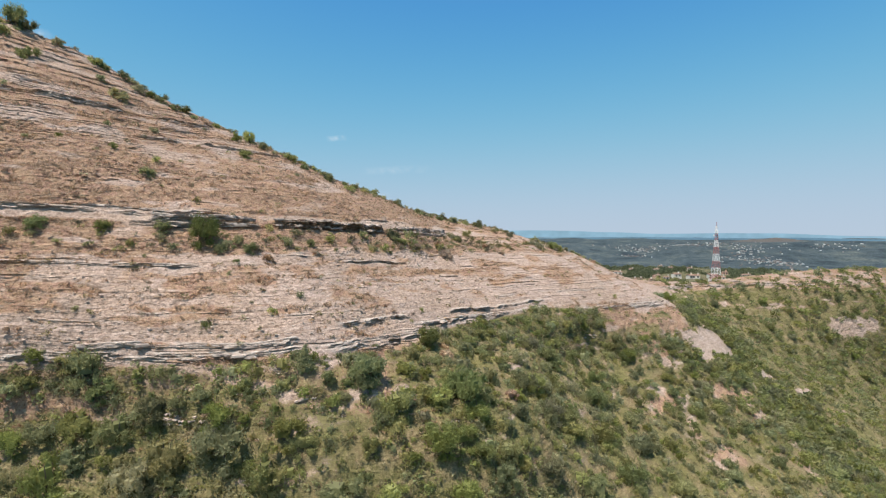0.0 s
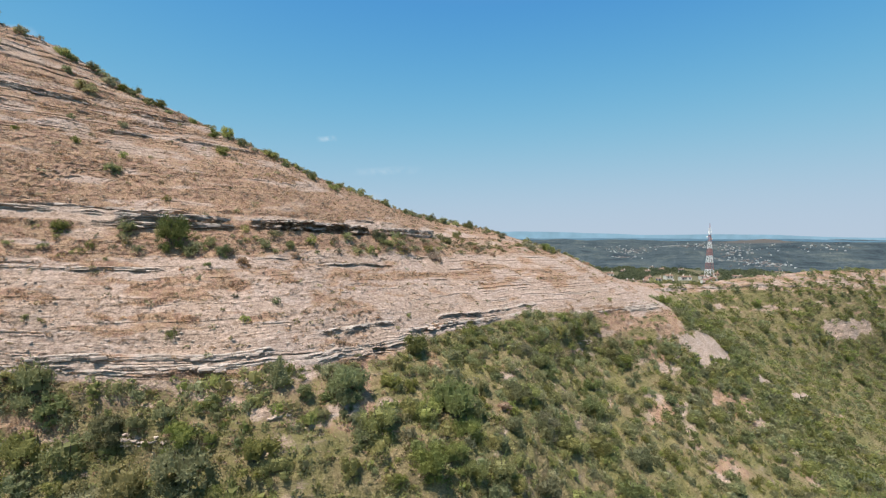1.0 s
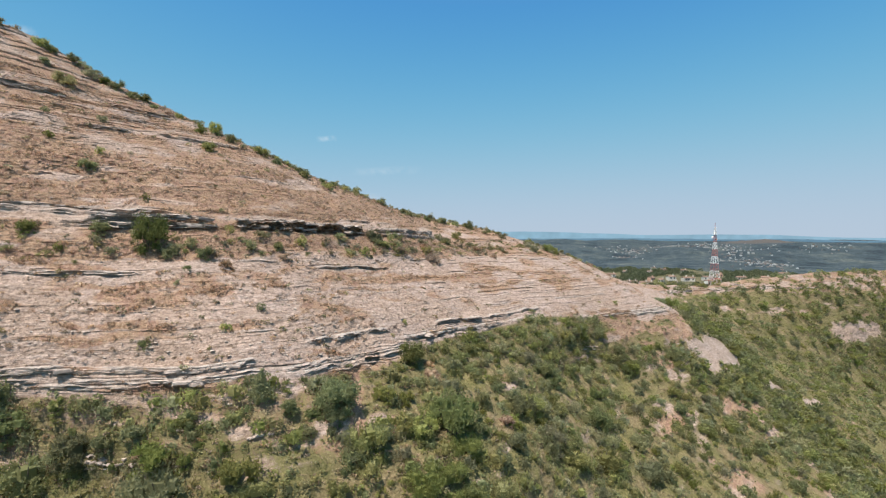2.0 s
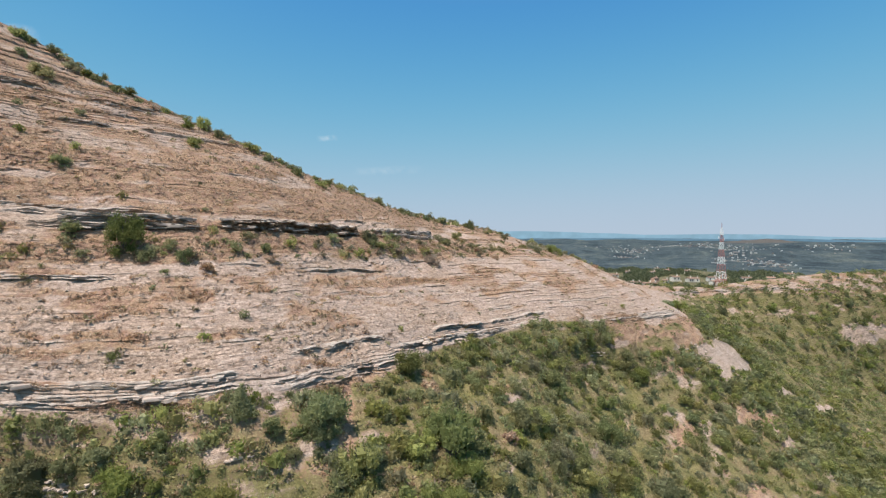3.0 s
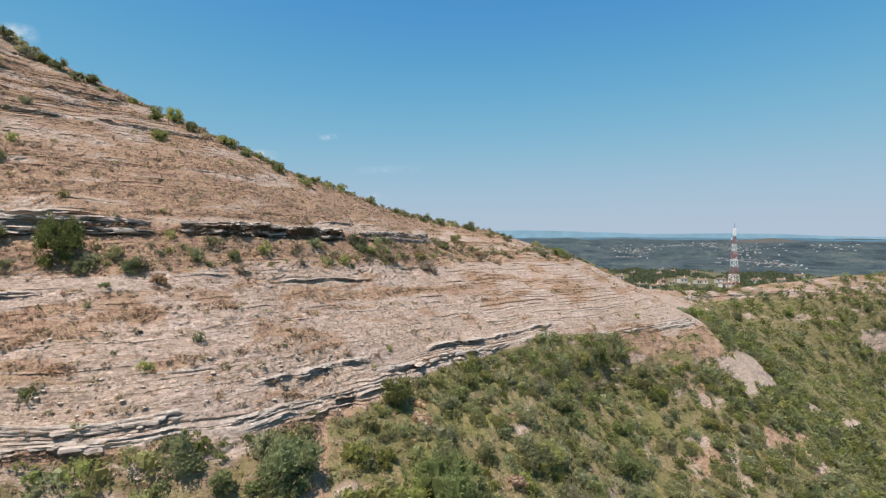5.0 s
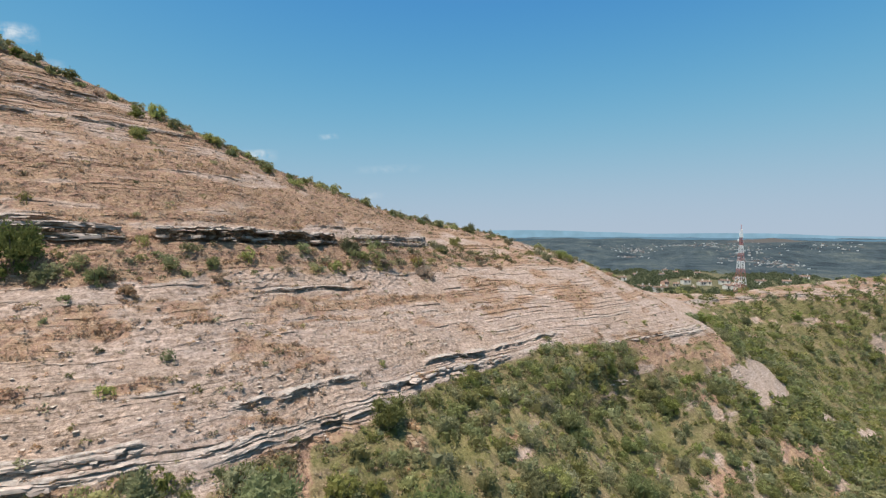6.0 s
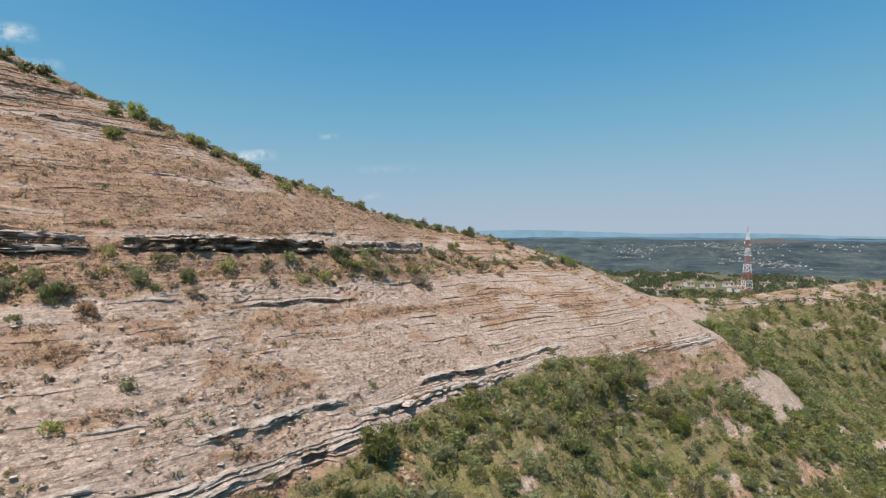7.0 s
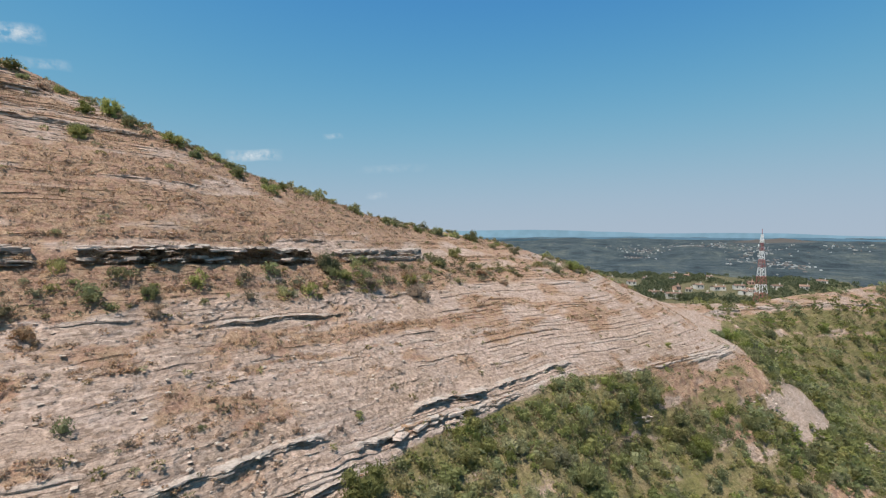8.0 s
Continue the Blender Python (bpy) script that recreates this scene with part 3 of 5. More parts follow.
def build_hillside():
    s = np.concatenate([np.arange(-24, 125, 0.42), np.arange(125, 240, 0.8), np.arange(240, 450, 1.8)])
    lev, share, lip, bed, sub, rel = [], [], [], [], [], []
    for v in np.arange(0, 56.8, 0.7):
        lev.append(v), share.append(v), lip.append(0), bed.append(-1), sub.append(v), rel.append(2)
    for k, (v, h, bold, seed) in enumerate(BEDS):
        # share of the bed's rise over the ground, share of its height, how far the edge stands out
        steps = [(0.0, 0.0, 0.3), (0.04, 0.6, -0.35), (0.12, 0.93, -0.35), (0.55, 1.0, 0.0)]
        if bold:
            n = max(1, round(h / 0.32))
            steps = []
            for j in range(n):                     # thin beds, each over a worn joint
                f = 0.3 * j / n
                rim = -0.15 - 0.3 * ((seed * 7 + j * 5) % 4) / 3
                steps += [(f, j / n, 0.3), (f + 0.01, (j + 0.3) / n, 0.25), (f + 0.02, (j + 0.42) / n, rim), (f + 0.05, (j + 0.97) / n, rim)]
            steps += [(0.5, 1.0, -0.1), (0.8, 1.0, 0.0)]
        for f, g, o in steps:
            lev.append(v + f * h), share.append(v + g * h), lip.append(o), bed.append(k), sub.append(v + g * h), rel.append(g)
    lev, share, lip, bed = np.array(lev, float), np.array(share, float), np.array(lip, float), np.array(bed)
    S, LV = np.meshgrid(s, lev)
    SH, LP, BD, SB, REL = (np.repeat(q[:, None], len(s), 1).ravel() for q in (share, lip, bed, np.round(np.array(sub) / 0.32), np.array(rel, float)))
    fs, fl = S.ravel(), LV.ravel()
    strata = BD >= 0
    a = np.where(strata, rock_strength(fs, fl, np.maximum(BD, 0)), 0)
    m = inward(fs, np.clip(fl, 0, 130))
    lc = crest(fs)
    stepped = np.where(strata, fl + (SH - fl) * a, fl)
    e = lc - stepped
    z = np.where(e > 0, stepped, lc + e) - 0.6 * np.exp(-np.abs(e) / 1.2)
    # ledges break off in blocks along the bed
    block = smooth_noise(np.floor(fs / 2.0 + 3.1 * SB), SB * 7.0, 3) - 0.5
    jag = smooth_noise(fs / 0.7, SB * 5.0, 8) - 0.5
    gap = smooth_noise(np.floor(fs / 1.3 + 1.7 * SB), SB * 11.0, 5)
    a = a * np.where(strata & (REL < 1.5), 0.5 + 0.5 * np.clip((gap - 0.22) * 6, 0, 1), 1)
    calm = 1 - 0.55 * band(fs, 92, 178, 10) * (fl > foot(fs))
    plain = strata & (BEDS[np.maximum(BD, 0), 2] == 0) & (fl > foot(fs) + 2.5)
    LP = np.where(plain, np.where((fs < 92) & (fl < 96), 0.55, 1.15) * LP, LP)
    # overhangs: the lower part of these beds is worn back beneath its cap
    for i, (lo, hi, depth) in UNDERCUT.items():
        here = (BD >= 0) & (BEDS[np.maximum(BD, 0), 3] == i) & (BEDS[np.maximum(BD, 0), 2] > 0)
        hole = band(fs + 3 * (fractal(fs / 3, fs * 0 + i, 84, 2) - 0.5), lo, hi, 2.0) * np.clip((smooth_noise(np.floor(fs / 0.85 + 0.6 * jag), SB * 3.0, 85) - 0.25) * 3, 0.0, 1)
        LP = np.where(here & (REL < 0.72), LP + depth * hole, np.where(here & (REL < 0.99), LP - 0.35 * hole, LP))
    out = LP * (0.25 + 0.7 * a) * a + np.where(strata, (0.75 * block + 0.3 * jag) * calm * a * (LP < 0), 0)
    rough = fractal(fs / 5, fl / 2.5, 61, 5) - 0.5
    wob = fractal(fs / 16, fl / 9, 21, 3) - 0.5
    rubble = np.clip(3.0 * (fractal(fs / 9, fl / 3.2, 66, 3) - 0.40), 0.25, 1.0) * (1 - 0.45 * band(fs, 92, 178, 10)) * np.where(fl > 82.5, 1.35, 1.0)
    m = m + out + 1.1 * rough * calm + 1.2 * wob * calm + 0.5 * rubble * (smooth_noise(fs / 0.55, fl / 0.28, 63) - 0.5)
    z = z - DIP * (fs - 80) + np.where(strata, 0.5 - 0.4 * np.clip(a, 0, 1), 1.6) * calm * (1 - 0.55 * slide(fs, fl)) * (fractal(fs / 2.4, fl / 1.3, 71, 4) - 0.5) + 0.7 * calm * (fractal(fs / 22, fl * 0 + 3, 72, 3) - 0.5)
    z = z + np.where(strata & (REL < 1.5), 0.14 * a * (smooth_noise(np.floor(fs / 1.6 + 2.3 * SB), SB * 9.0, 6) - 0.5), 0) + 0.7 * (fractal(fs / 7, fl / 7, 73, 2) - 0.5)
    m = m + 1.5 * band(fs, 53.2, 56.2, 0.5) * band(fl, 57.6, 58.9, 0.2) + 0.6 * band(fs + 1.15 * (57.5 - fl), 49.0, 51.1, 0.6) * band(fl, 52.5, 58.3, 0.6)
    x, y = to_xy(fs, m)
    dry, green = cover(fs, fl)
    dry, green = dry * (1 - 0.8 * np.where(LP < -0.2, a, 0)), green * (1 - 0.9 * np.where(LP != 0, a, 0))
    GRID.update(s=s, lev=lev, a=a.reshape(S.shape), lip=lip, bed=bed, dry=dry.reshape(S.shape), green=green.reshape(S.shape), co=np.stack([x, y, z], -1).reshape(*S.shape, 3))
    ob = sheet("hillside", x.reshape(S.shape), y.reshape(S.shape), z.reshape(S.shape), {"dry": dry, "green": green, "along": fs, "level": stepped + 0.3 * rough, "ledge": np.clip(0.22 * slide(fs, fl) + 0.25 * trail(fs, fl) + np.where(strata, a * (0.35 + 0.9 * (BEDS[np.maximum(BD, 0), 2] > 0)), 0), 0, 1)}, M_HILL, (fl <= lc + 3.5).reshape(S.shape), True)
    # the far side of the ridge, in plainer folds
    bs, be = np.meshgrid(np.arange(-24, 450, 2.5), np.concatenate([np.arange(0, 6, 0.5), np.arange(6, 75, 3)]))
    bs, be = bs.ravel(), be.ravel()
    bl = crest(bs) + be
    bm_ = inward(bs, np.minimum(bl, 130)) + np.maximum(bl - 130, 0) * 1.8 + 2.5 * (fractal(bs / 6, be / 5, 64, 4) - 0.5)
    bx, by = to_xy(bs, bm_ + 0.3)
    bz = crest(bs) - be - DIP * (bs - 80) - 0.9 + 1.2 * (fractal(bs / 5, be / 4, 65, 3) - 0.5)
    bd, bg = cover(bs, np.minimum(bl, 130))
    sh = (-1, len(np.arange(-24, 450, 2.5)))
    tagged(sheet("hill_back", *(q.reshape(sh) for q in (bx, by, bz)), {"dry": bd, "green": bg, "along": bs, "level": bl}, M_HILL), "stony far side of the limestone ridge", "hill", kind="structure")
    return tagged(ob, "bare hillside of bedded beige limestone ledges with dry grass", "hill", kind="structure")


hillside = build_hillside()


def spot(s, level):
    """The point of the built hillside at s and level."""
    return Vector(GRID["co"][int(np.argmin(np.abs(GRID["lev"] - level))), int(np.argmin(np.abs(GRID["s"] - s)))])


def plain_height(x, y):
    """The wooded plain round the hill, out to the horizon: a bench, a valley, then a plateau."""
    r = np.hypot(x, y)
    z = np.interp(r, [0, 600, 740, 950, 1400, 1900, 2600, 4900], [44, 43, 22, 9, 11, 45, 41, 44])
    z = z + 46 * (fractal(x / 300 + 9, y / 380, 91, 4) - 0.5) * np.clip((r - 620) / 400, 0, 1)
    z = z + 34 * np.exp(-((x - 1420) / 130) ** 2 - ((y - 2120) / 200) ** 2)
    front = np.clip((125 - (x * EM[0] + y * EM[1])) / 50, 0, 1)
    return z - 70 * front * np.clip((760 - r) / 150, 0, 1)


def build_ground():
    rings = np.concatenate([np.linspace(0.01, 300, 24), np.geomspace(310, 4850, 130)])
    turn = np.radians(np.linspace(0, 360, 361))
    R, T = np.meshgrid(rings, turn, indexing="ij")
    x, y = R * np.sin(T), R * np.cos(T)
    z = plain_height(x, y) + 3.0 * (fractal(x / 30, y / 30, 55, 3) - 0.5) * np.clip(R / 300, 0, 1)
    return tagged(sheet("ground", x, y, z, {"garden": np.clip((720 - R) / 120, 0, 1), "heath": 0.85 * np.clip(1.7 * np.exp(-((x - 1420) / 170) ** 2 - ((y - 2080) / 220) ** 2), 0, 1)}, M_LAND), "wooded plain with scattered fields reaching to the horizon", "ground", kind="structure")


ground = build_ground()

# ---- plants ----
# s, level and width of the shrubs that stand out
DARK_A = [(1, 126.7, 5.6), (3, 127.3, 4.3), (3, 117.8, 5), (7, 97.1, 1.6), (3, 79.1, 4.2), (12, 78.9, 3.6), (17, 122.3, 4.5), (19, 121.5, 3.9), (23, 119.6, 3.4), (29, 115.7, 4.2), (37, 112.8, 3.6), (38, 110.5, 2.4), (41, 108.6, 3.2), (43, 108.5, 3), (46, 104.2, 3.1), (58, 99.3, 4), (61, 97.3, 2.7), (72, 94.1, 2.8), (76, 93.1, 2.6), (87, 91.9, 1.1), (92, 90.7, 1.9), (95, 90.1, 3.9), (105, 88.1, 3.1), (116, 86.3, 3.6), (134, 84.5, 5), (146, 82.6, 3), (155, 76.7, 5), (17, 115.7, 2.6), (16, 102, 1.8), (16, 96.1, 1.8), (21, 90.6, 3.4), (44, 97.9, 3.7)]
DARK_B = [(41, 88.6, 1), (21, 79.1, 4), (26.8, 77.6, 6.2), (34, 75.1, 2.8), (31, 73.5, 1.6), (39, 77.6, 1.6), (74, 78.7, 4.5), (105, 78.4, 3.4), (70, 75.4, 1.4), (39, 67.3, 2), (106, 61.8, 2), (151, 56.8, 2.2), (34, 56.8, 4.0), (43, 55.2, 7.8), (26, 55.4, 2.9), (40, 54.4, 2.8), (42, 53.8, 4.3), (51, 54.4, 4.4), (45, 51, 6.7), (42, 50.7, 3.5), (62, 57.3, 5.6), (54, 53.6, 2.9), (57, 55.6, 2), (73, 56.5, 4.2), (81, 57.3, 3.2), (75, 52.3, 2.9), (95, 51, 6.4), (95, 49.5, 4.5), (101, 55.4, 4.9), (57, 50.1, 8.9), (53, 51, 4.6), (73, 54.3, 3.4)]
DARK_C = [(76, 45.4, 4.5), (57, 48.7, 5.3), (62, 47.1, 3.2), (125, 55, 5.6), (118, 55.7, 6.5), (130, 51.2, 6.5), (127, 46.5, 4.9), (130, 46.7, 6.4), (148, 48.5, 6.3), (147, 46, 5.3), (119, 49, 3.5), (110, 43.2, 6.5), (98, 41.7, 6.5), (89, 39.3, 6), (81, 43, 6.5), (135, 41.2, 5.5), (131, 38.2, 4.7), (156, 41.3, 4.5), (105, 37.4, 5.2), (211, 54.7, 6.5), (252, 50.3, 6), (280, 55.7, 6.5), (260, 45.7, 6.5), (296, 50.4, 6.5), (309, 45.6, 6.5), (322, 37, 4.5), (335, 22.6, 6.5), (172, 46.8, 4.2), (192, 40.4, 6.5), (170, 51, 4), (164, 48.3, 4.8), (282, 39.5, 6.5)]
DARK_D = [(352, 50.2, 6.5), (377, 56.9, 6.5), (145, 39.5, 4.2), (143, 34.6, 6.5), (190, 29.7, 5.1), (197, 22, 6.5), (220, 21.4, 5.8), (145, 30, 4), (1, 56.2, 3.7), (2, 58.8, 3.4), (8, 57.1, 6.9), (9, 54.2, 4.3), (14, 56.8, 2.6), (15, 51.5, 5.4), (18, 52.3, 3.1), (21, 54.2, 3.8), (22, 51, 6.1), (26, 55.6, 2.7), (25, 51.4, 2.6), (22, 47.5, 8.2), (11, 49, 6), (7, 48.8, 5.9), (-1, 47.5, 5.8), (3, 43.1, 6.1), (6, 45.2, 4.2), (9, 45.2, 3), (16, 43.4, 4.2), (26, 44.8, 6), (29, 48.9, 6.9), (15, 49.4, 3.1), (33, 42.3, 6.1), (44, 45.8, 2.7)]
DARK_E = [(46, 50.9, 4.6), (52, 47, 5.7), (49, 45.3, 6.5), (54, 44.5, 4.7), (50, 40.3, 5.6), (56, 41.5, 4.8), (67, 40.2, 6.2), (90, 37.5, 4.2), (88, 33.5, 6.5), (76, 34.2, 6.1), (75, 49.6, 5.7), (100, 34.7, 6.4), (110, 32.7, 5.3), (100, 29.4, 6.5), (119, 27.5, 6.5), (139, 25.4, 6.5), (155, 23.4, 6.2), (214, 15.4, 6.5), (327, 9.1, 6.5), (156, 19.5, 6.2), (132, 35, 6), (182, 60, 4.6), (187, 58, 5.2), (180, 56.4, 4.2), (185, 54.4, 5.0), (179, 53.2, 3.6), (191, 55.5, 5.5)]
PALE_A = [(9, 124.9, 3.2), (-1, 122.6, 3.5), (-1, 107.7, 1.6), (2, 96.5, 1.5), (7, 66.2, 1.2), (16, 72.6, 1), (23, 63.9, 1.3), (26, 117, 3.9), (31, 114.5, 3.5), (34, 112.7, 3.2), (50, 104.5, 3.5), (52, 102.1, 3.2), (54, 100.7, 2.1), (65, 97.7, 2.2), (67, 94.8, 3.3), (72, 92.1, 3.3), (102, 89.9, 1.7), (108, 87.7, 2.8), (112, 87.2, 2.1), (123, 86, 4.1), (128, 85.4, 3.4), (137, 82.7, 2.7), (142, 81, 3.8), (142, 76.4, 3.2), (159, 76, 3.5), (20, 111.3, 4.9), (25, 102.3, 2.6), (23, 94.1, 2.1), (30, 90.4, 1.1), (55, 94, 1.7), (28, 84.7, 1.9), (40, 83.4, 1.5)]
PALE_B = [(29, 75.5, 2.9), (48, 76.5, 2.3), (76, 77.5, 3), (115, 80.2, 3.7), (29, 71.3, 1.2), (17, 74.3, 1), (33, 65.2, 1.9), (23, 63.7, 1.9), (30, 63.1, 0.8), (49, 65.5, 1), (66, 63.3, 1.4), (82, 60.6, 2.4), (82, 59.6, 2.6), (144, 62.1, 1.9), (135, 58.5, 1.8), (49, 58.5, 1.4), (31, 55, 2.4), (37, 55.4, 2.9), (38, 53, 2.7), (50.2, 52, 4.0), (42, 52, 3.5), (55, 55.8, 3), (70, 55.8, 4.8), (77, 57.1, 4.1), (85, 56.8, 4.4), (58, 52.8, 4.1), (61, 52.2, 3.3), (82, 52.7, 5.1), (92, 54.1, 4.1), (68, 51.7, 4.1), (61, 50.2, 4.8), (78, 49.1, 5.7)]
PALE_C = [(87, 46.9, 3.5), (67, 47.4, 3.7), (111, 55.4, 4.4), (127, 49.6, 6.5), (107, 48.5, 5.5), (112, 46.5, 3.1), (98, 40.1, 4.4), (125, 42.4, 4), (124, 40, 2.6), (162, 42.3, 4.6), (245, 52.6, 6.5), (321, 57.7, 5.8), (321, 32, 6.5), (172, 40.9, 3.8), (169, 52.4, 2.7), (292, 34.3, 6.5), (329, 46.9, 6.5), (169, 35.7, 6.2), (140, 36.8, 6.5), (155, 32.5, 5.7), (203, 17.3, 6.5), (164, 27.6, 5.8), (6, 57.9, 4.3), (16, 46.4, 6.9), (3, 49.2, 5), (12, 43.5, 6.7), (31, 48.1, 5.2), (26, 43.1, 5.1), (-0, 43.2, 4.8), (-1, 54.4, 4.2), (40, 42.3, 5.4), (39, 46.6, 3.5)]
PALE_D = [(42, 50.5, 4.1), (53, 50.8, 4.9), (59, 43.9, 4.9), (61, 41.2, 3), (80, 41.7, 5.7), (77, 44.5, 4.5), (102, 41.1, 6.5), (145, 31, 4.6), (204, 16.9, 6.5), (213, 12.1, 6.5)]
TWIGGY_A = [(65, 56.6, 2.6), (71, 56.8, 1.8), (-1, 88.9, 1.8), (-1, 62.7, 2), (37, 73.7, 2.9), (48, 74.9, 2.5), (80, 75.7, 3.8), (91, 76.9, 5), (90, 73.9, 5.4), (43, 65.7, 1.8), (58, 63.3, 2), (63, 62.8, 1.5), (139, 54.8, 1.5), (117, 74.8, 3.5), (114, 76.3, 3.2), (103, 76.2, 2.4), (173, 71.6, 4), (129, 62.6, 1.5), (63, 55.4, 3.6), (69, 49.9, 3.5), (21, 58.7, 1.2)]
DARK = DARK_A + DARK_B + DARK_C + DARK_D + DARK_E
PALE = PALE_A + PALE_B + PALE_C + PALE_D
TWIGGY = TWIGGY_A


def part(name, bm, mat, parent, label=""):
    """Link a bmesh as one mesh object under a thing or a part."""
    me = bpy.data.meshes.new(name)
    bm.to_mesh(me)
    bm.free()
    me.materials.append(mat)
    ob = new(name, me)
    ob.parent = parent
    if label:
        ob["label"] = label
    return ob


def raw_mesh(name, verts, faces, mat):
    me = bpy.data.meshes.new(name)
    me.from_pydata([tuple(v) for v in verts], [], [tuple(f) for f in faces])
    me.materials.append(mat)
    return me


def crown_mesh(name, rng, leaves, leaf, shape, mat, core=True):
    """A crown one metre wide: uneven lobes set thickly with small sprays of leaves that point up and outwards."""
    lobes = []
    n = 9 if shape == "cone" else int(rng.integers(11, 19))
    tall = {"round": 0.85, "wide": 0.55, "tall": 1.15}.get(shape, 1.0)
    lean = rng.uniform(-0.12, 0.12, 2)
    for i in range(n):
        if shape == "cone":
            h = (i + 0.5) / n
            an = rng.uniform(0, 6.3)
            lobes.append((0.10 * (1 - h) * math.cos(an), 0.10 * (1 - h) * math.sin(an), 0.1 + 1.05 * h, 0.34 * (1 - h) + 0.07))
        else:
            an, out, up = i * 2.4 + rng.uniform(-0.5, 0.5), 0.36 * math.sqrt(rng.uniform(0.03, 1)), rng.uniform(0, 1)
            r = rng.uniform(0.09, 0.21)
            z = 0.10 + tall * up * math.sqrt(max(0.05, 0.2 - 0.9 * out * out))
            lobes.append((out * math.cos(an) + lean[0] * up, out * math.sin(an) + lean[1] * up, z, r))
    if shape != "cone":
        for i in range(6):                     # skirts that hang down to the falling ground
            an = i * 1.05 + rng.uniform(-0.3, 0.3)
            out = 0.19 if shape == "tall" else 0.27
            lobes.append((out * math.cos(an), out * math.sin(an), rng.uniform(-0.16, 0.04), rng.uniform(0.11, 0.17)))
    heart = [(0, 0, 0.14 + 0.1 * tall, 0.32)] if core and shape != "cone" else []
    verts, faces = [], []
    box = np.array([(x, y, z) for x in (-1, 1) for y in (-1, 1) for z in (-1, 1)], float) / math.sqrt(3)
    sides = [(0, 1, 3, 2), (4, 6, 7, 5), (0, 4, 5, 1), (2, 3, 7, 6), (1, 5, 7, 3), (0, 2, 6, 4)]
    for lx, ly, lz, r in (lobes + heart if leaves > 500 or shape == "cone" else heart) if core else ():       # dim inner mass of twigs and leaves
        k = len(verts)
        for q in box * (r * 0.72) * (1 + rng.uniform(-0.25, 0.15, (8, 1))):
            verts.append((q[0] + lx, q[1] + ly, max(q[2] + lz, -0.3)))
        for a, b, c, d in sides:
            faces += [(k + a, k + b, k + c), (k + a, k + c, k + d)]
    w = np.array([q[3] ** 2 for q in lobes])
    for i in range(leaves):
        lx, ly, lz, r = lobes[rng.choice(len(lobes), p=w / w.sum())]
        d = rng.normal(size=3)
        d /= np.linalg.norm(d)
        if d[2] < -0.3:
            d[2] *= -0.6
        if shape != "cone" and d[0] * lx + d[1] * ly + d[2] * max(lz - 0.1, 0) < -0.05:
            d = -d
        c = np.array([lx, ly, lz]) + d * r * (0.72 + 0.62 * rng.uniform() ** 2)
        if c[2] < -0.34:
            continue
        u = d * 0.8 + np.array([0, 0, 0.5]) + rng.normal(size=3) * 0.55          # the way the spray points
        u /= np.linalg.norm(u)
        v = np.cross(u, rng.normal(size=3))
        v /= np.linalg.norm(v)
        a, b = leaf * rng.uniform(0.9, 1.8), leaf * rng.uniform(0.5, 0.95)
        k = len(verts)
        verts += [c - u * a * 0.5 - v * b, c - u * a * 0.5 + v * b, c + u * a]
        faces.append((k, k + 1, k + 2))
    return raw_mesh(name, verts, faces, mat)


def stem_mesh(name, rng, height=0.4):
    """A few tapered, leaning stems from one foot."""
    bm = bmesh.new()
    for i in range(4):
        an, lean = i * 1.57 + rng.uniform(-0.5, 0.5), rng.uniform(0.2, 0.6)
        top = Vector((math.cos(an) * lean * height, math.sin(an) * lean * height, height))
        rot = top.to_track_quat("Z", "Y").to_matrix().to_4x4()
        bmesh.ops.create_cone(bm, cap_ends=False, segments=5, radius1=0.022, radius2=0.008, depth=top.length + 0.1, matrix=Matrix.Translation(top * 0.5 - Vector((0, 0, 0.05))) @ rot)
    me = bpy.data.meshes.new(name)
    bm.to_mesh(me)
    bm.free()
    me.materials.append(M_BARK)
    return me


CROWNS, STEMS = {}, []


def make_crowns():
    rng = np.random.default_rng(12)
    forms = ("round", "wide", "round", "tall", "wide")
    for kind, mat in (("dark", M_LEAF), ("pale", M_LEAF_PALE), ("twiggy", M_LEAF_DRY)):
        for size, count, leaf in (("small", 240, 0.055), ("middle", 900, 0.031), ("large", 2200, 0.021)):
            if kind == "twiggy" and size == "large":
                continue
            thin = 0.6 if kind == "twiggy" else 1
            CROWNS[kind, size] = [crown_mesh("crown", rng, int(count * thin), leaf, form, mat) for form in forms]
    CROWNS["clump", "far"] = [crown_mesh("clump", rng, 80, 0.10, "round", M_WOOD, False) for i in range(5)]
    CROWNS["clump", "near"] = [crown_mesh("clump", rng, 220, 0.06, form, M_WOOD) for form in forms]
    CROWNS["clump", "large"] = [crown_mesh("clump", rng, 440, 0.041, form, M_WOOD) for form in forms]
    CROWNS["scrub", "low"] = [crown_mesh("scrub", rng, 34, 0.13, "wide", M_LOW, False) for i in range(6)]
    CROWNS["dark", "cone"] = [crown_mesh("crown", rng, 1500, 0.032, "cone", M_LEAF)]
    CROWNS["oak", "large"] = [crown_mesh("crown", rng, 3600, 0.019, "round", M_OAK)]
    for i in range(3):
        STEMS.append(stem_mesh("stem", rng))


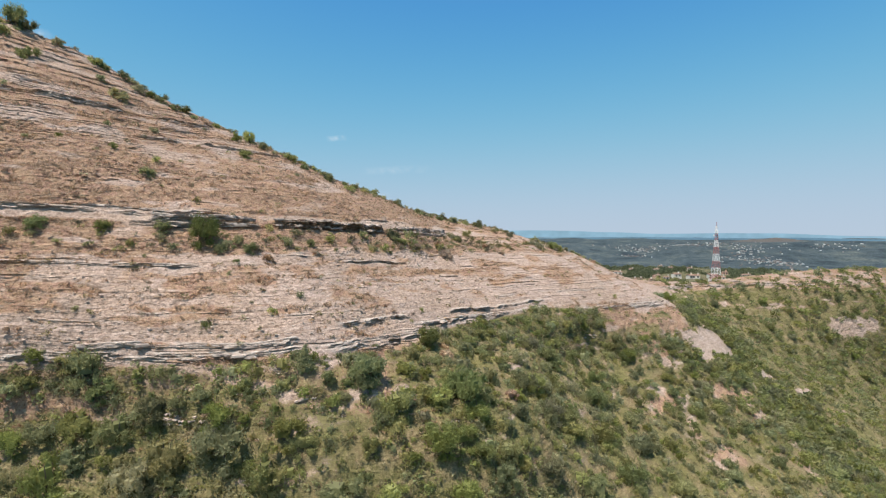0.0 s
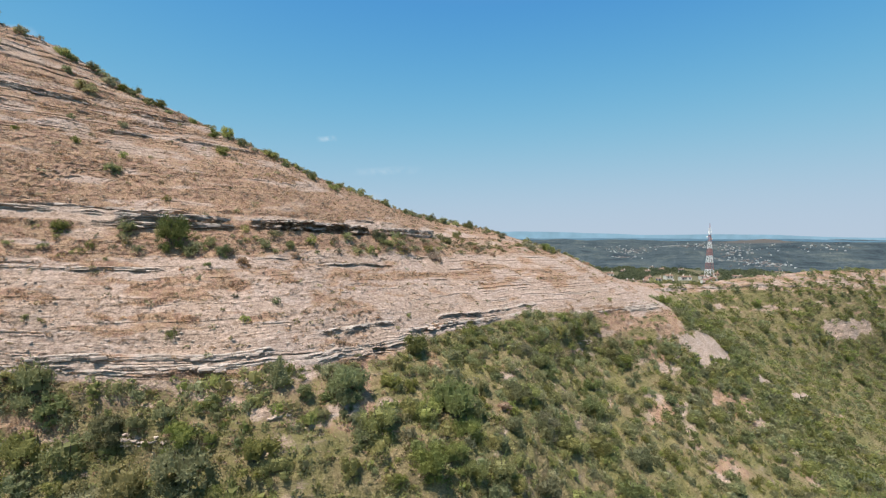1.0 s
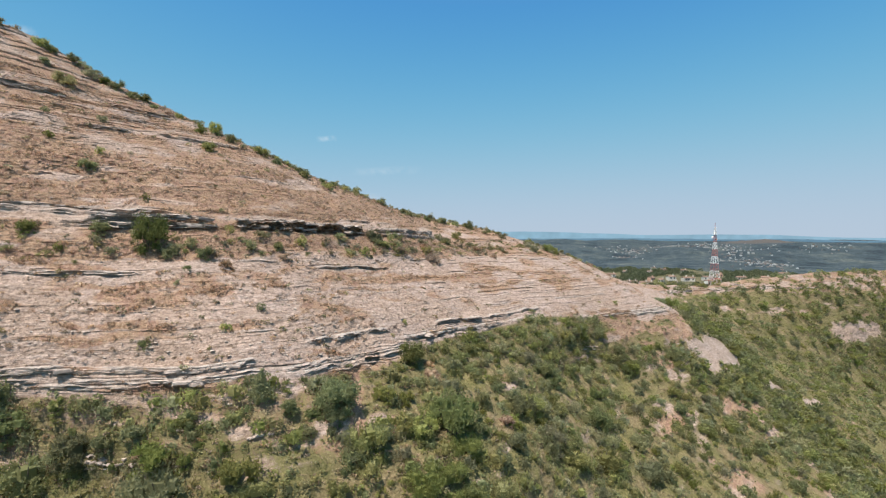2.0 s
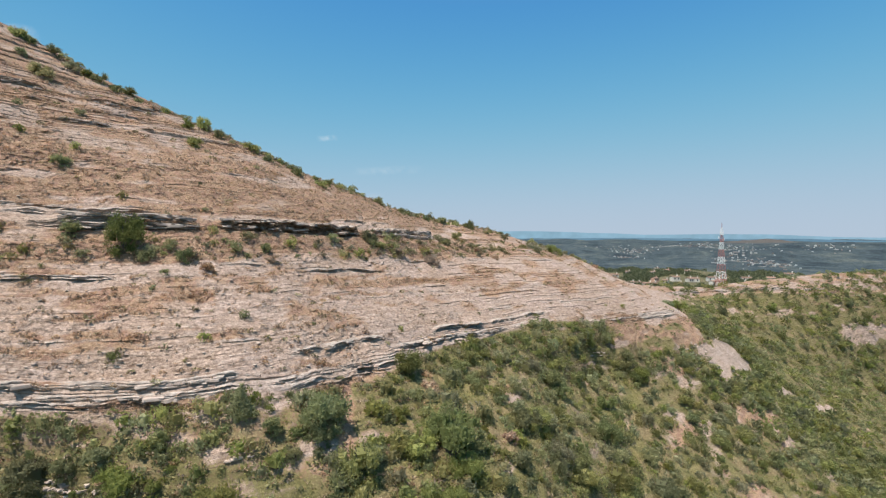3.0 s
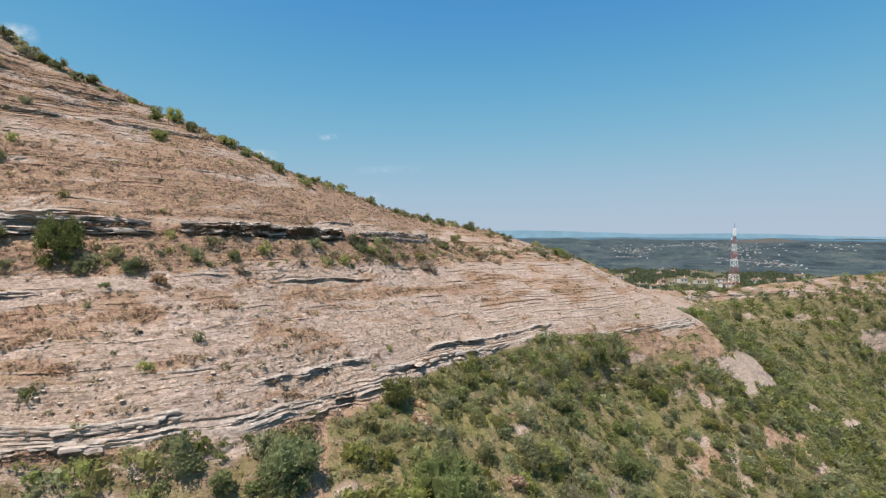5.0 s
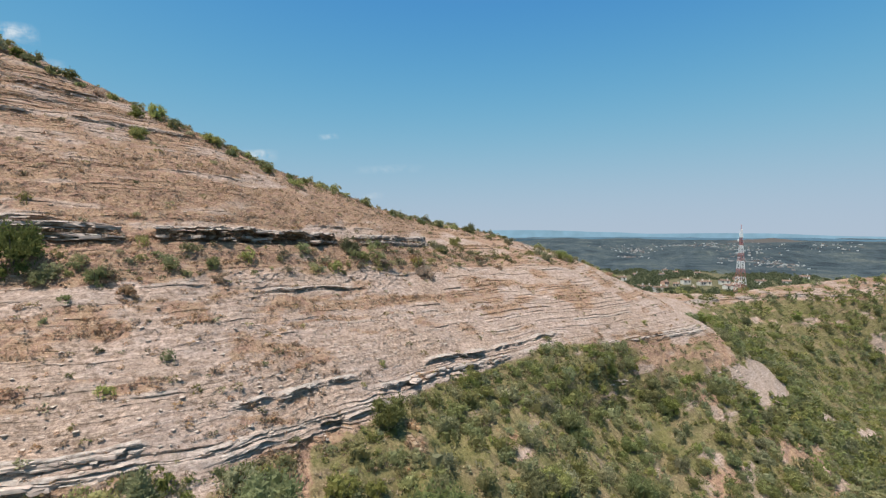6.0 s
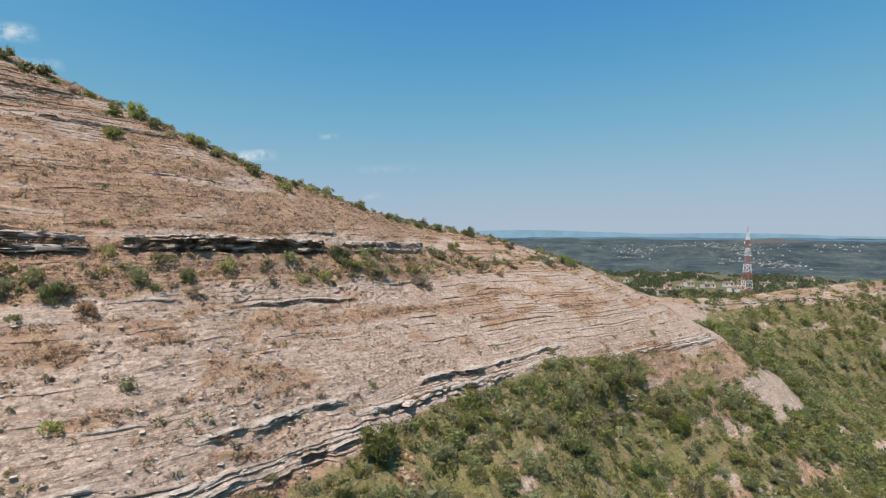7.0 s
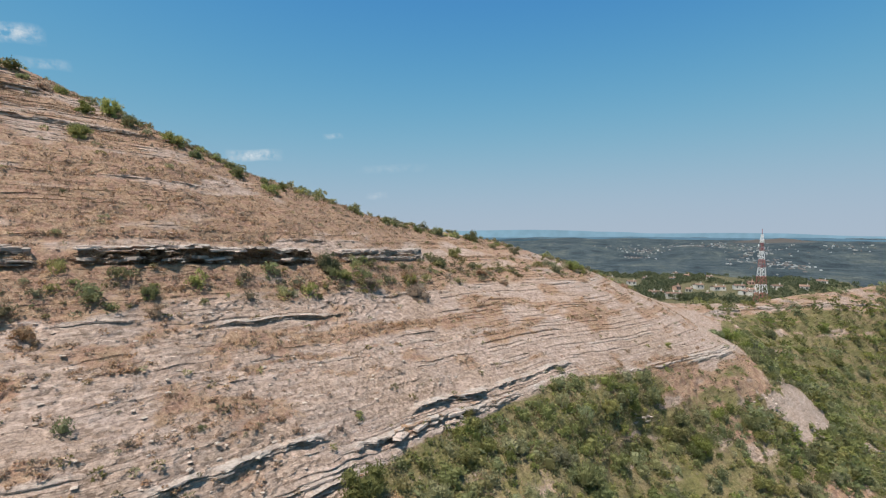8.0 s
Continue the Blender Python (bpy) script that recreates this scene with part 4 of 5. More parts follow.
make_crowns()
SHRUB_LABELS = {
    ("dark", "small"): "small dark-green evergreen shrub on the limestone slope", ("dark", "middle"): "rounded dark-green evergreen shrub on the hillside",
    ("dark", "large"): "large dense dark-green oak shrub on the hillside", ("dark", "cone"): "pointed green juniper at the foot of the ledges",
    ("oak", "large"): "large dense dark-green oak below the main ledge",
    ("pale", "small"): "small grey-green shrub in the dry grass", ("pale", "middle"): "loose grey-green shrub on the hillside",
    ("pale", "large"): "wide pale grey-green thicket on the slope", ("twiggy", "small"): "small dried brown scrub bush on the ledges", ("twiggy", "middle"): "thin brown twiggy bush on the slope"}
PLANTED = []


def plant(rng, s, level, width, kind, shape=""):
    size = shape or ("small" if width < 2.3 else "middle" if width < 4.6 else "large")
    if (kind, size) not in CROWNS:
        size = "middle"
    at = spot(s, level)
    ob = new("shrub")
    i = int(rng.integers(len(CROWNS[kind, size]))) if width < 5.5 or level < 70 else 3 % len(CROWNS[kind, size])
    crown, stem = new("crown", CROWNS[kind, size][i]), new("stem", STEMS[i % 3])
    crown.parent = stem.parent = ob
    h = width * (rng.uniform(0.9, 1.25) if kind != "twiggy" else 0.9) * (1.35 if width > 5.5 and level > 70 else 1.5 if width > 6 and s < 10 else 1)
    ob.matrix_world = pose(at.x, at.y, at.z - 0.06 * width, rng.uniform(-6, 6), rng.uniform(-6, 6), rng.uniform(0, 360)) @ Matrix.Diagonal((width, width * rng.uniform(0.85, 1.1), h, 1))
    PLANTED.append((at.x, at.y, width))
    return tagged(ob, SHRUB_LABELS[kind, size], "shrub", {"dark": "evergreen shrubs", "oak": "evergreen shrubs", "pale": "grey-green shrubs", "twiggy": "dried bushes"}[kind])


def plant_all():
    rng = np.random.default_rng(21)
    for kind, tables in (("dark", DARK), ("pale", PALE), ("twiggy", TWIGGY)):
        for s, level, width in tables:
            if 158.5 < s < 188 and 42 < level < 51.5:
                continue
            cone = kind == "dark" and s == 34 and 56 < level < 57
            oak = kind == "dark" and s == 26.8
            top = kind == "dark" and crest(s) - level < 5 and width < 5          # wind-worn scrub along the ridge
            plant(rng, s, level, width * (rng.uniform(0.75, 1.15) if top else 0.78 if s > 100 and level < 58 else 1), ("dark", "pale", "dark", "twiggy")[int(rng.integers(4))] if top else "oak" if oak else kind, "cone" if cone else "")
    # the rest of the thicket below the ledges, too dense to count
    spots = {"dark": [], "pale": []}
    for i in range(30000):
        if len(spots["dark"]) + len(spots["pale"]) >= 2000:
            break
        s = rng.uniform(-12, 200)
        level = foot(s) - 0.8 - 50 * rng.uniform(0, 1) ** 1.2
        if level < 6 or (s > 128 and s < 172 and level > 51) or rng.uniform() > 0.35 + 0.9 * fractal(np.array(s / 14), np.array(level / 7), 15, 2):
            continue
        if 158 < s < 188 and 41.5 < level < 52 or 48 < s + 1.15 * (57.5 - level) < 52.5 and level > 52:
            continue
        at = spot(s, level)
        w = 1.2 + 2.9 * rng.uniform() ** 1.5
        if min((math.hypot(at.x - px, at.y - py) - 0.225 * (pw + w) for px, py, pw in PLANTED), default=1) < 0:
            continue
        PLANTED.append((at.x, at.y, w))
        spots["dark" if rng.uniform() < 0.45 else "pale"].append((at.x, at.y, at.z - 0.05 * w, w))
    for kind, mat, label in (("dark", M_LEAF, "dense green scrub thicket below the limestone ledges"), ("pale", M_LEAF_PALE, "grey-green scrub thicket below the limestone ledges")):
        units = crown_units(kind, "small") + crown_units("clump", "near") + crown_units("clump", "large")
        verts, faces, tint, k = [], [], [], 0
        for x, y, z, w in spots[kind]:
            v, f = units[int(rng.integers(5)) + (10 if w > 3.1 else 5 if w > 1.9 else 0)]
            tint.append(np.full(len(v), rng.uniform()))
            an = rng.uniform(0, 6.283)
            rot = np.array([[math.cos(an), -math.sin(an), 0], [math.sin(an), math.cos(an), 0], [0, 0, rng.uniform(0.95, 1.35)]]) * w
            verts.append(v @ rot.T + np.array((x, y, z)))
            faces.append(f + k)
            k += len(v)
        tagged(new(kind + "_thicket", quads(kind + "_thicket", np.concatenate(verts), np.concatenate(faces), mat, np.concatenate(tint))), label, "scrub", kind="stuff")


def crown_units(kind, size):
    return [(np.array([v.co[:] for v in me.vertices]), np.array([p.vertices[:] for p in me.polygons])) for me in CROWNS[kind, size]]


def quads(name, verts, faces, mat, tint=None):
    me = bpy.data.meshes.new(name)
    me.vertices.add(len(verts))
    me.vertices.foreach_set("co", verts.ravel().astype(np.float32))
    me.loops.add(faces.size)
    me.loops.foreach_set("vertex_index", faces.ravel().astype(np.int32))
    me.polygons.add(len(faces))
    me.polygons.foreach_set("loop_start", (np.arange(len(faces)) * faces.shape[1]).astype(np.int32))
    me.update(calc_edges=True)
    me.attributes.new("sharp_face", "BOOLEAN", "FACE").data.foreach_set("value", np.ones(len(faces), bool))
    if tint is not None:
        me.attributes.new("tint", "FLOAT", "POINT").data.foreach_set("value", tint.astype(np.float32))
    me.materials.append(mat)
    return me


plant_all()


def scatter(name, rng, pick, unit, sizes, count, mat, label, category, flat=1.0):
    """Many small pieces, too many to count, as one object. unit: a list of (verts, faces); pick: weights over the hillside's points."""
    co = GRID["co"].reshape(-1, 3)
    w = pick.ravel() / pick.sum()
    idx = rng.choice(len(co), count, p=w)
    verts, faces, tint, k = [], [], [], 0
    for i in idx:
        uv, uf = unit[int(rng.integers(len(unit)))]
        size = sizes[0] + (sizes[1] - sizes[0]) * rng.uniform() ** 2
        an = rng.uniform(0, 6.283)
        ca, sa = math.cos(an) * size, math.sin(an) * size
        rot = np.array([[ca, -sa, 0], [sa, ca, 0], [0, 0, size * flat * rng.uniform(0.7, 1.3)]])
        jit = np.array([rng.uniform(-0.25, 0.25), rng.uniform(-0.25, 0.25), 0])
        verts.append(uv @ rot.T + co[i] + jit)
        tint.append(np.full(len(uv), rng.uniform()))
        faces.append(uf + k)
        k += len(uv)
    verts, faces = np.concatenate(verts), np.concatenate(faces)
    me = quads(name, verts, faces, mat, np.concatenate(tint))
    return tagged(new(name, me), label, category, kind="stuff")


def tuft_units(rng, n, blades, spread, height, wide):
    out = []
    for i in range(n):
        v, f = [], []
        for b in range(blades):
            an = rng.uniform(0, 6.283)
            r = spread * math.sqrt(rng.uniform())
            base = np.array([r * math.cos(an), r * math.sin(an), -0.1])
            tip = base * rng.uniform(1.1, 1.9) + np.array([rng.normal() * 0.12, rng.normal() * 0.12, height * rng.uniform(0.5, 1.0) * (1.2 - r / spread * 0.6)])
            side = np.array([-math.sin(an + rng.normal() * 0.7), math.cos(an + rng.normal() * 0.7), 0]) * wide
            k = len(v)
            v += [base - side, base + side, tip]
            f.append((k, k + 1, k + 2))
        out.append((np.array(v), np.array(f)))
    return out


def stone_units(rng, n):
    out = []
    for i in range(n):
        v = np.array([(x, y, z) for x in (-0.5, 0.5) for y in (-0.5, 0.5) for z in (-0.2, 0.35)], float)
        v[v[:, 2] > 0, :2] *= rng.uniform(0.55, 0.9)
        v = v * np.array([1, rng.uniform(0.5, 0.95), rng.uniform(0.6, 1.1)]) + rng.uniform(-0.12, 0.12, v.shape)
        f = np.array([(0, 1, 3, 2), (4, 6, 7, 5), (0, 4, 5, 1), (2, 3, 7, 6), (1, 5, 7, 3), (0, 2, 6, 4)])
        out.append((v, f))
    return out


def build_scatter():
    rng = np.random.default_rng(33)
    lev, S = GRID["lev"][:, None], GRID["s"][None, :]
    fine = np.where(S < 125, 1.0, np.where(S < 240, 1.6, 3.5)) * np.where(lev < 56.8, 3.5, 1.0)
    vis = ((S > -14) & (lev < crest(GRID["s"])[None, :] + 1) & (lev > 1.5)).astype(float) * fine
    rock = ((lev > foot(GRID["s"])[None, :]) & (S < 185)).astype(float)
    dry, green = GRID["dry"], GRID["green"]
    lens = lenses(S + 0 * lev, lev + 0 * S)
    stony = rock * band(lev, 62, 74, 2) * (S < 60)
    scatter("dry_grass_tufts", rng, vis * (S < 195) * (0.03 + dry ** 2) * np.where(lev > 56.8, 1, 0.6) * np.where((S < 66) & (lev < 61), 2.4, np.where(lev > 83, 1.5, 1)), tuft_units(rng, 8, 10, 0.6, 0.6, 0.095), (0.35, 1.05), 27000, M_STRAW, "tufts of straw-coloured dry grass on the slope", "grass")
    scatter("green_grass_tufts", rng, vis * (green + 0.02) * (1 - rock), tuft_units(rng, 8, 12, 0.6, 0.65, 0.085), (0.5, 1.4), 17000, M_GRASS, "tufts of green and yellowing grass below the ledges", "grass")
    scatter("low_scrub", rng, vis * (0.02 + (0.06 + 0.15 * dry) * rock + 0.2 * lens + 0.10 * stony + 0.5 * green + 0.5 * rock * band(crest(GRID["s"])[None, :] - lev, -1, 4, 1)), crown_units("scrub", "low"), (0.4, 1.6), 3600, M_LOW, "low grey-green scrub dotted over the slope", "scrub", 0.8)
    scatter("brown_scrub", rng, vis * (rock + 0.8 * (S < 64) * (lev > 47) * (lev < 60) * (rock < 0.5)) * (0.03 + 0.5 * dry ** 2 + 1.0 * lens + 0.22 * stony) * np.where(lev > 83, 0.6, 1.0), crown_units("scrub", "low"), (0.35, 1.1), 5600, M_LEAF_DRY, "low dried brown scrub on the ledges", "scrub", 0.8)
    scatter("loose_stones", rng, vis * (rock * (1.1 - dry) * np.where(lev > 97, 4.0, 1.0) + 0.15 * (1 - green)), stone_units(rng, 10), (0.10, 0.6), 6500, M_RUBBLE, "loose broken limestone lying on the slope", "stones", 0.3)
    scatter("slope_scrub", rng, vis * (1 - slide(S + 0 * lev, lev + 0 * S)) * (1 - rock) * (S < 200) * (green > 0.04) * (0.25 + green), crown_units("scrub", "low"), (0.6, 1.9), 4200, M_LEAF, "low green scrub between the shrubs of the slope", "scrub", 0.8)
    scatter("ledge_scrub", rng, vis * (lev > 75.2) * (lev < 79.9) * (S < 150), crown_units("pale", "small"), (0.6, 3.2), 120, M_LEAF_PALE, "grey-green scrub on the grassy shelf below the main ledge", "scrub", 1.0)
    scatter("shelf_bushes", rng, vis * (lev > 74.8) * (lev < 79.9) * (S < 165) * (0.25 + np.clip((S - 60) / 40, 0, 1)), crown_units("twiggy", "small"), (0.6, 3.0), 210, M_LOW, "olive and brown bushes on the grassy shelf below the main ledge", "scrub", 0.9)
    ridge = vis * (S < 185) * band(crest(GRID["s"])[None, :] - lev, -0.6, 2.6, 0.6) * np.clip((fractal(S / 5 + 0 * lev, 0 * S + 4.0, 97, 2) - 0.35) * 4, 0.1, 1)
    scatter("ridge_scrub", rng, ridge, crown_units("pale", "small"), (0.8, 3.0), 210, M_LEAF_PALE, "ragged grey-green scrub along the crest of the hill", "scrub", 0.85)
    scatter("ridge_bushes", rng, ridge, crown_units("twiggy", "small"), (0.8, 2.2), 90, M_LOW, "thin olive bushes along the crest of the hill", "scrub", 1.0)
    bare = slide(S + 0 * lev, lev + 0 * S) + trail(S + 0 * lev, lev + 0 * S)
    far = vis * np.clip(1 - 1.3 * bare, 0, 1) * (S > np.where(lev < 50, 150, 172)) * (lev < np.where(S > 225, 75, 56)) * np.where(lev > 56, 0.4, 0.15 + green) * np.where((S < 220) & (lev < 57), 2.6, 1.0)
    scatter("far_scrub", rng, far, crown_units("clump", "far"),
            (1.5, 6.2), 2300, M_LEAF, "thick dark-green scrub filling the gully and the far slope", "scrub", 0.8)
    scatter("far_pale_scrub", rng, far, crown_units("clump", "far"),
            (1.0, 4.0), 900, M_LEAF_PALE, "paler green scrub on the far slope", "scrub", 0.8)


build_scatter()


# ---- the mast ----
def bar(bm, a, b, r, sides=4):
    a, b = Vector(a), Vector(b)
    rot = (b - a).to_track_quat("Z", "Y").to_matrix().to_4x4()
    bmesh.ops.create_cone(bm, cap_ends=True, segments=sides, radius1=r, radius2=r, depth=(b - a).length, matrix=Matrix.Translation((a + b) / 2) @ rot)


def build_mast(x, y, z, height):
    mast = new("lattice_mast")
    mast.location = (x, y, z)
    tagged(mast, "red and white banded steel lattice mast with aerials", "mast")
    bands = 8

    def half(h):
        return 1.75 * (1 - h / height) ** 1.3 + 0.35
    for i in range(bands):
        mat = (M_RED, M_WHITE)[i % 2]
        lo, hi = height * i / bands, height * (i + 1) / bands
        a, b = half(lo), half(hi)
        corners = ((-1, -1), (1, -1), (1, 1), (-1, 1))
        for cx, cy in corners:
            bm = bmesh.new()
            bar(bm, (cx * a, cy * a, lo), (cx * b, cy * b, hi), 0.11 if i < 5 else 0.09)
            part("leg_section", bm, mat, mast)
        for (ax, ay), (bx, by) in zip(corners, corners[1:] + corners[:1]):
            bm = bmesh.new()
            mid = (lo + hi) / 2
            c = half(mid)
            for p, q, u0, u1 in ((lo, mid, a, c), (mid, hi, c, b)):
                bar(bm, (ax * u0, ay * u0, p), (bx * u1, by * u1, q), 0.045)
                bar(bm, (bx * u0, by * u0, p), (ax * u1, ay * u1, q), 0.045)
            bar(bm, (ax * b, ay * b, hi), (bx * b, by * b, hi), 0.07)
            part("brace_panel", bm, mat, mast)
    bm = bmesh.new()
    bmesh.ops.create_cube(bm, size=1, matrix=Matrix.Translation((0, 0, height * 0.88)) @ Matrix.Diagonal((1.5, 1.5, 0.15, 1)))
    part("platform", bm, M_WHITE, mast)
    for k in range(6):
        an = k * math.pi / 3
        bm = bmesh.new()
        bmesh.ops.create_cube(bm, size=1, matrix=Matrix.Translation((0.8 * math.cos(an), 0.8 * math.sin(an), height * 0.88 + 0.9)) @ pose(0, 0, 0, 0, 0, math.degrees(an)) @ Matrix.Diagonal((0.14, 0.3, 1.9, 1)))
        bmesh.ops.bevel(bm, geom=bm.edges[:], offset=0.05, segments=1, affect="EDGES")
        part("panel_aerial", bm, M_WHITE, mast)
    for k, h in ((0.4, 0.80), (2.6, 0.83)):
        bm = bmesh.new()
        bmesh.ops.create_cone(bm, cap_ends=True, segments=14, radius1=0.75, radius2=0.55, depth=0.45, matrix=Matrix.Translation((1.3 * math.cos(k), 1.3 * math.sin(k), height * h)) @ pose(0, 0, 0, 0, 90, math.degrees(k)))
        part("dish_aerial", bm, M_WHITE, mast)
    bm = bmesh.new()
    bar(bm, (0, 0, height), (0, 0, height + 2.6), 0.12, 6)
    part("top_spike", bm, M_RED, mast)
    return mast


build_mast(155.0, 280.5, 53.0, 31.5)


# ---- the village on the plain ----
def build_house(x, y, w, d, h, turn, wall_mat, roof_mat):
    """A plain country house: walls with real window openings set back, a gabled roof with eaves, a chimney."""
    z = float(plain_height(np.array([x]), np.array([y]))[0])
    house = new("house")
    house.matrix_world = pose(x, y, z - 1.0, 0, 0, turn)
    bm = bmesh.new()
    bmesh.ops.create_cube(bm, size=1, matrix=Matrix.Translation((0, 0, (h + 1) / 2)) @ Matrix.Diagonal((w, d, h + 1, 1)))
    part("wall", bm, wall_mat, house)
    bm = bmesh.new()
    rise = d * 0.2
    e, b, t = 0.2, h + 1, 0.22
    sec = [(-d / 2 - e, b - 0.1), (0, b + rise), (d / 2 + e, b - 0.1), (d / 2 + e, b - 0.1 + t), (0, b + rise + t), (-d / 2 - e, b - 0.1 + t)]
    ring = [[bm.verts.new((sx, py, pz)) for py, pz in sec] for sx in (-w / 2 - e, w / 2 + e)]
    for i in range(6):
        j = (i + 1) % 6
        bm.faces.new((ring[0][i], ring[0][j], ring[1][j], ring[1][i]))
    bm.faces.new((ring[0][0], ring[0][1], ring[0][4], ring[0][5])), bm.faces.new((ring[0][1], ring[0][2], ring[0][3], ring[0][4]))
    bm.faces.new((ring[1][5], ring[1][4], ring[1][1], ring[1][0])), bm.faces.new((ring[1][4], ring[1][3], ring[1][2], ring[1][1]))
    bmesh.ops.recalc_face_normals(bm, faces=bm.faces[:])
    roof = part("roof", bm, roof_mat, house)
    bm = bmesh.new()
    bmesh.ops.create_cube(bm, size=1, matrix=Matrix.Translation((w * 0.3, 0, b + rise + 0.5)) @ Matrix.Diagonal((0.7, 0.7, 1.6, 1)))
    part("chimney", bm, wall_mat, roof)
    n = max(2, int(w // 3))
    for k in range(n):
        bm = bmesh.new()
        bmesh.ops.create_cube(bm, size=1, matrix=Matrix.Translation((w * ((k + 0.5) / n - 0.5), -d / 2 - 0.01, h * 0.55 + 1)) @ Matrix.Diagonal((1.1, 0.08, 1.4, 1)))
        part("window", bm, M_GLASS, house)
    return tagged(house, "low pale house with a terracotta tiled roof among trees" , "house", "houses of the village")


def build_village():
    rng = np.random.default_rng(8)
    for az, dist, w in ((16.5, 470, 12), (19.5, 430, 14), (21.6, 420, 12), (22.6, 405, 13), (25.3, 470, 13), (27.1, 412, 12),
                        (28.6, 500, 30), (29.4, 425, 12), (31.5, 505, 34), (33.5, 480, 12), (35.0, 500, 16), (17.6, 500, 12)):
        an, dist = radians(az), dist + rng.uniform(-20, 60)
        build_house(dist * math.sin(an), dist * math.cos(an), min(w, 15) * 0.5, rng.uniform(3.8, 5), rng.uniform(2.0, 2.8), rng.uniform(-40, 40), M_RENDER, M_TILE)
    for i in range(14):
        an, dist = radians(rng.uniform(18.0, 30)), rng.uniform(395, 600)
        build_house(dist * math.sin(an), dist * math.cos(an), rng.uniform(3.5, 6.5), rng.uniform(3.5, 4.5), rng.uniform(1.9, 2.7), rng.uniform(-60, 60), M_SALMON if i % 6 == 0 else M_RENDER, M_TILE)


build_village()


def far_pieces(name, places, make, mat, label, category):
    verts, faces, k = [], [], 0
    for p in places:
        v, f = make(p)
        verts.append(v), faces.append(f + k)
        k += len(v)
    verts, faces = np.concatenate(verts), np.concatenate(faces)
    return tagged(new(name, raw_mesh(name, verts, faces, mat)), label, category, kind="stuff")


def build_far():
    rng = np.random.default_rng(17)
    boxf = np.array([(0, 1, 3, 2), (4, 6, 7, 5), (0, 4, 5, 1), (2, 3, 7, 6), (1, 5, 7, 3)])
    places = []
    for az, dist, saz, sd, n in ((21.8, 1680, 1.1, 60, 40), (27.0, 1790, 2.2, 25, 60), (31.0, 1520, 1.0, 110, 34), (33.0, 1400, 1.1, 110, 46), (35.0, 1290, 0.6, 60, 20), (30.5, 1720, 1.8, 60, 30), (21.0, 1500, 0.6, 15, 14), (38.5, 1800, 1.2, 60, 20), (24.0, 1850, 5, 60, 30)):
        for i in range(2 * n):
            a, r = radians(rng.normal(az, saz)), rng.normal(dist, sd)
            places.append((r * math.sin(a), r * math.cos(a)))
    P = np.array(places)
    zz = plain_height(P[:, 0], P[:, 1])

    def block(p):
        w, d, h, an = 2 + 5.5 * rng.uniform() ** 2, rng.uniform(2, 4), rng.uniform(0.8, 2.2), rng.uniform(0, 3.14)
        v = np.array([(x * w / 2, y * d / 2, z) for x in (-1, 1) for y in (-1, 1) for z in (-2, h)])
        c, s = math.cos(an), math.sin(an)
        return np.stack([v[:, 0] * c - v[:, 1] * s + p[0], v[:, 0] * s + v[:, 1] * c + p[1], v[:, 2] + p[2]], -1), boxf
    far_pieces("distant_town", np.column_stack([P, zz]), block, M_FAR_HOUSE, "distant pale houses of a small town on a wooded rise", "town")
    # woods on the plain: leafy clumps
    units = crown_units("clump", "far")
    places = []
    while len(places) < 1500:
        a, r = radians(rng.uniform(10, 40)), rng.uniform(385, 640)
        if smooth_noise(r * np.sin(a) / 22, r * np.cos(a) / 40, 67) > 0.38:          # gardens and fields between the trees
            places.append((r * math.sin(a), r * math.cos(a)))
    P = np.array(places)
    zz = plain_height(P[:, 0], P[:, 1])

    def tree(p):
        v, f = units[int(rng.integers(5))]
        w = 3 + 4.0 * rng.uniform() ** 1.3
        return v * np.array([w, w, w * rng.uniform(0.8, 1.2)]) + np.array(p), f
    far_pieces("village_trees", np.column_stack([P, zz]), tree, M_WOOD, "dark-green trees between the houses of the village", "trees")


build_far()


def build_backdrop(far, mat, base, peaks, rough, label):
    """A ridge of the hazy distance that glows by itself, a full ring round the place."""
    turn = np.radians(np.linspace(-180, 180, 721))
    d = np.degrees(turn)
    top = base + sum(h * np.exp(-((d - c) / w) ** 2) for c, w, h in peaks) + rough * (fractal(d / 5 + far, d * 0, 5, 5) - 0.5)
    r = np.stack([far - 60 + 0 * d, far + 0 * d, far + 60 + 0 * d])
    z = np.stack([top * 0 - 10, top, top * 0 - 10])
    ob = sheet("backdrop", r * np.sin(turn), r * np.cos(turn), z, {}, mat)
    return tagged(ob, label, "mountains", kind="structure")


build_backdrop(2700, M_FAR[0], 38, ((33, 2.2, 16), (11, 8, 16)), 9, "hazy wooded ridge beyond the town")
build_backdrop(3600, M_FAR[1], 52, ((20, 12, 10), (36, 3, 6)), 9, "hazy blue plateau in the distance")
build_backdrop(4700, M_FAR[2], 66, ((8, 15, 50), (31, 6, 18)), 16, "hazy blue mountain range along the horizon")


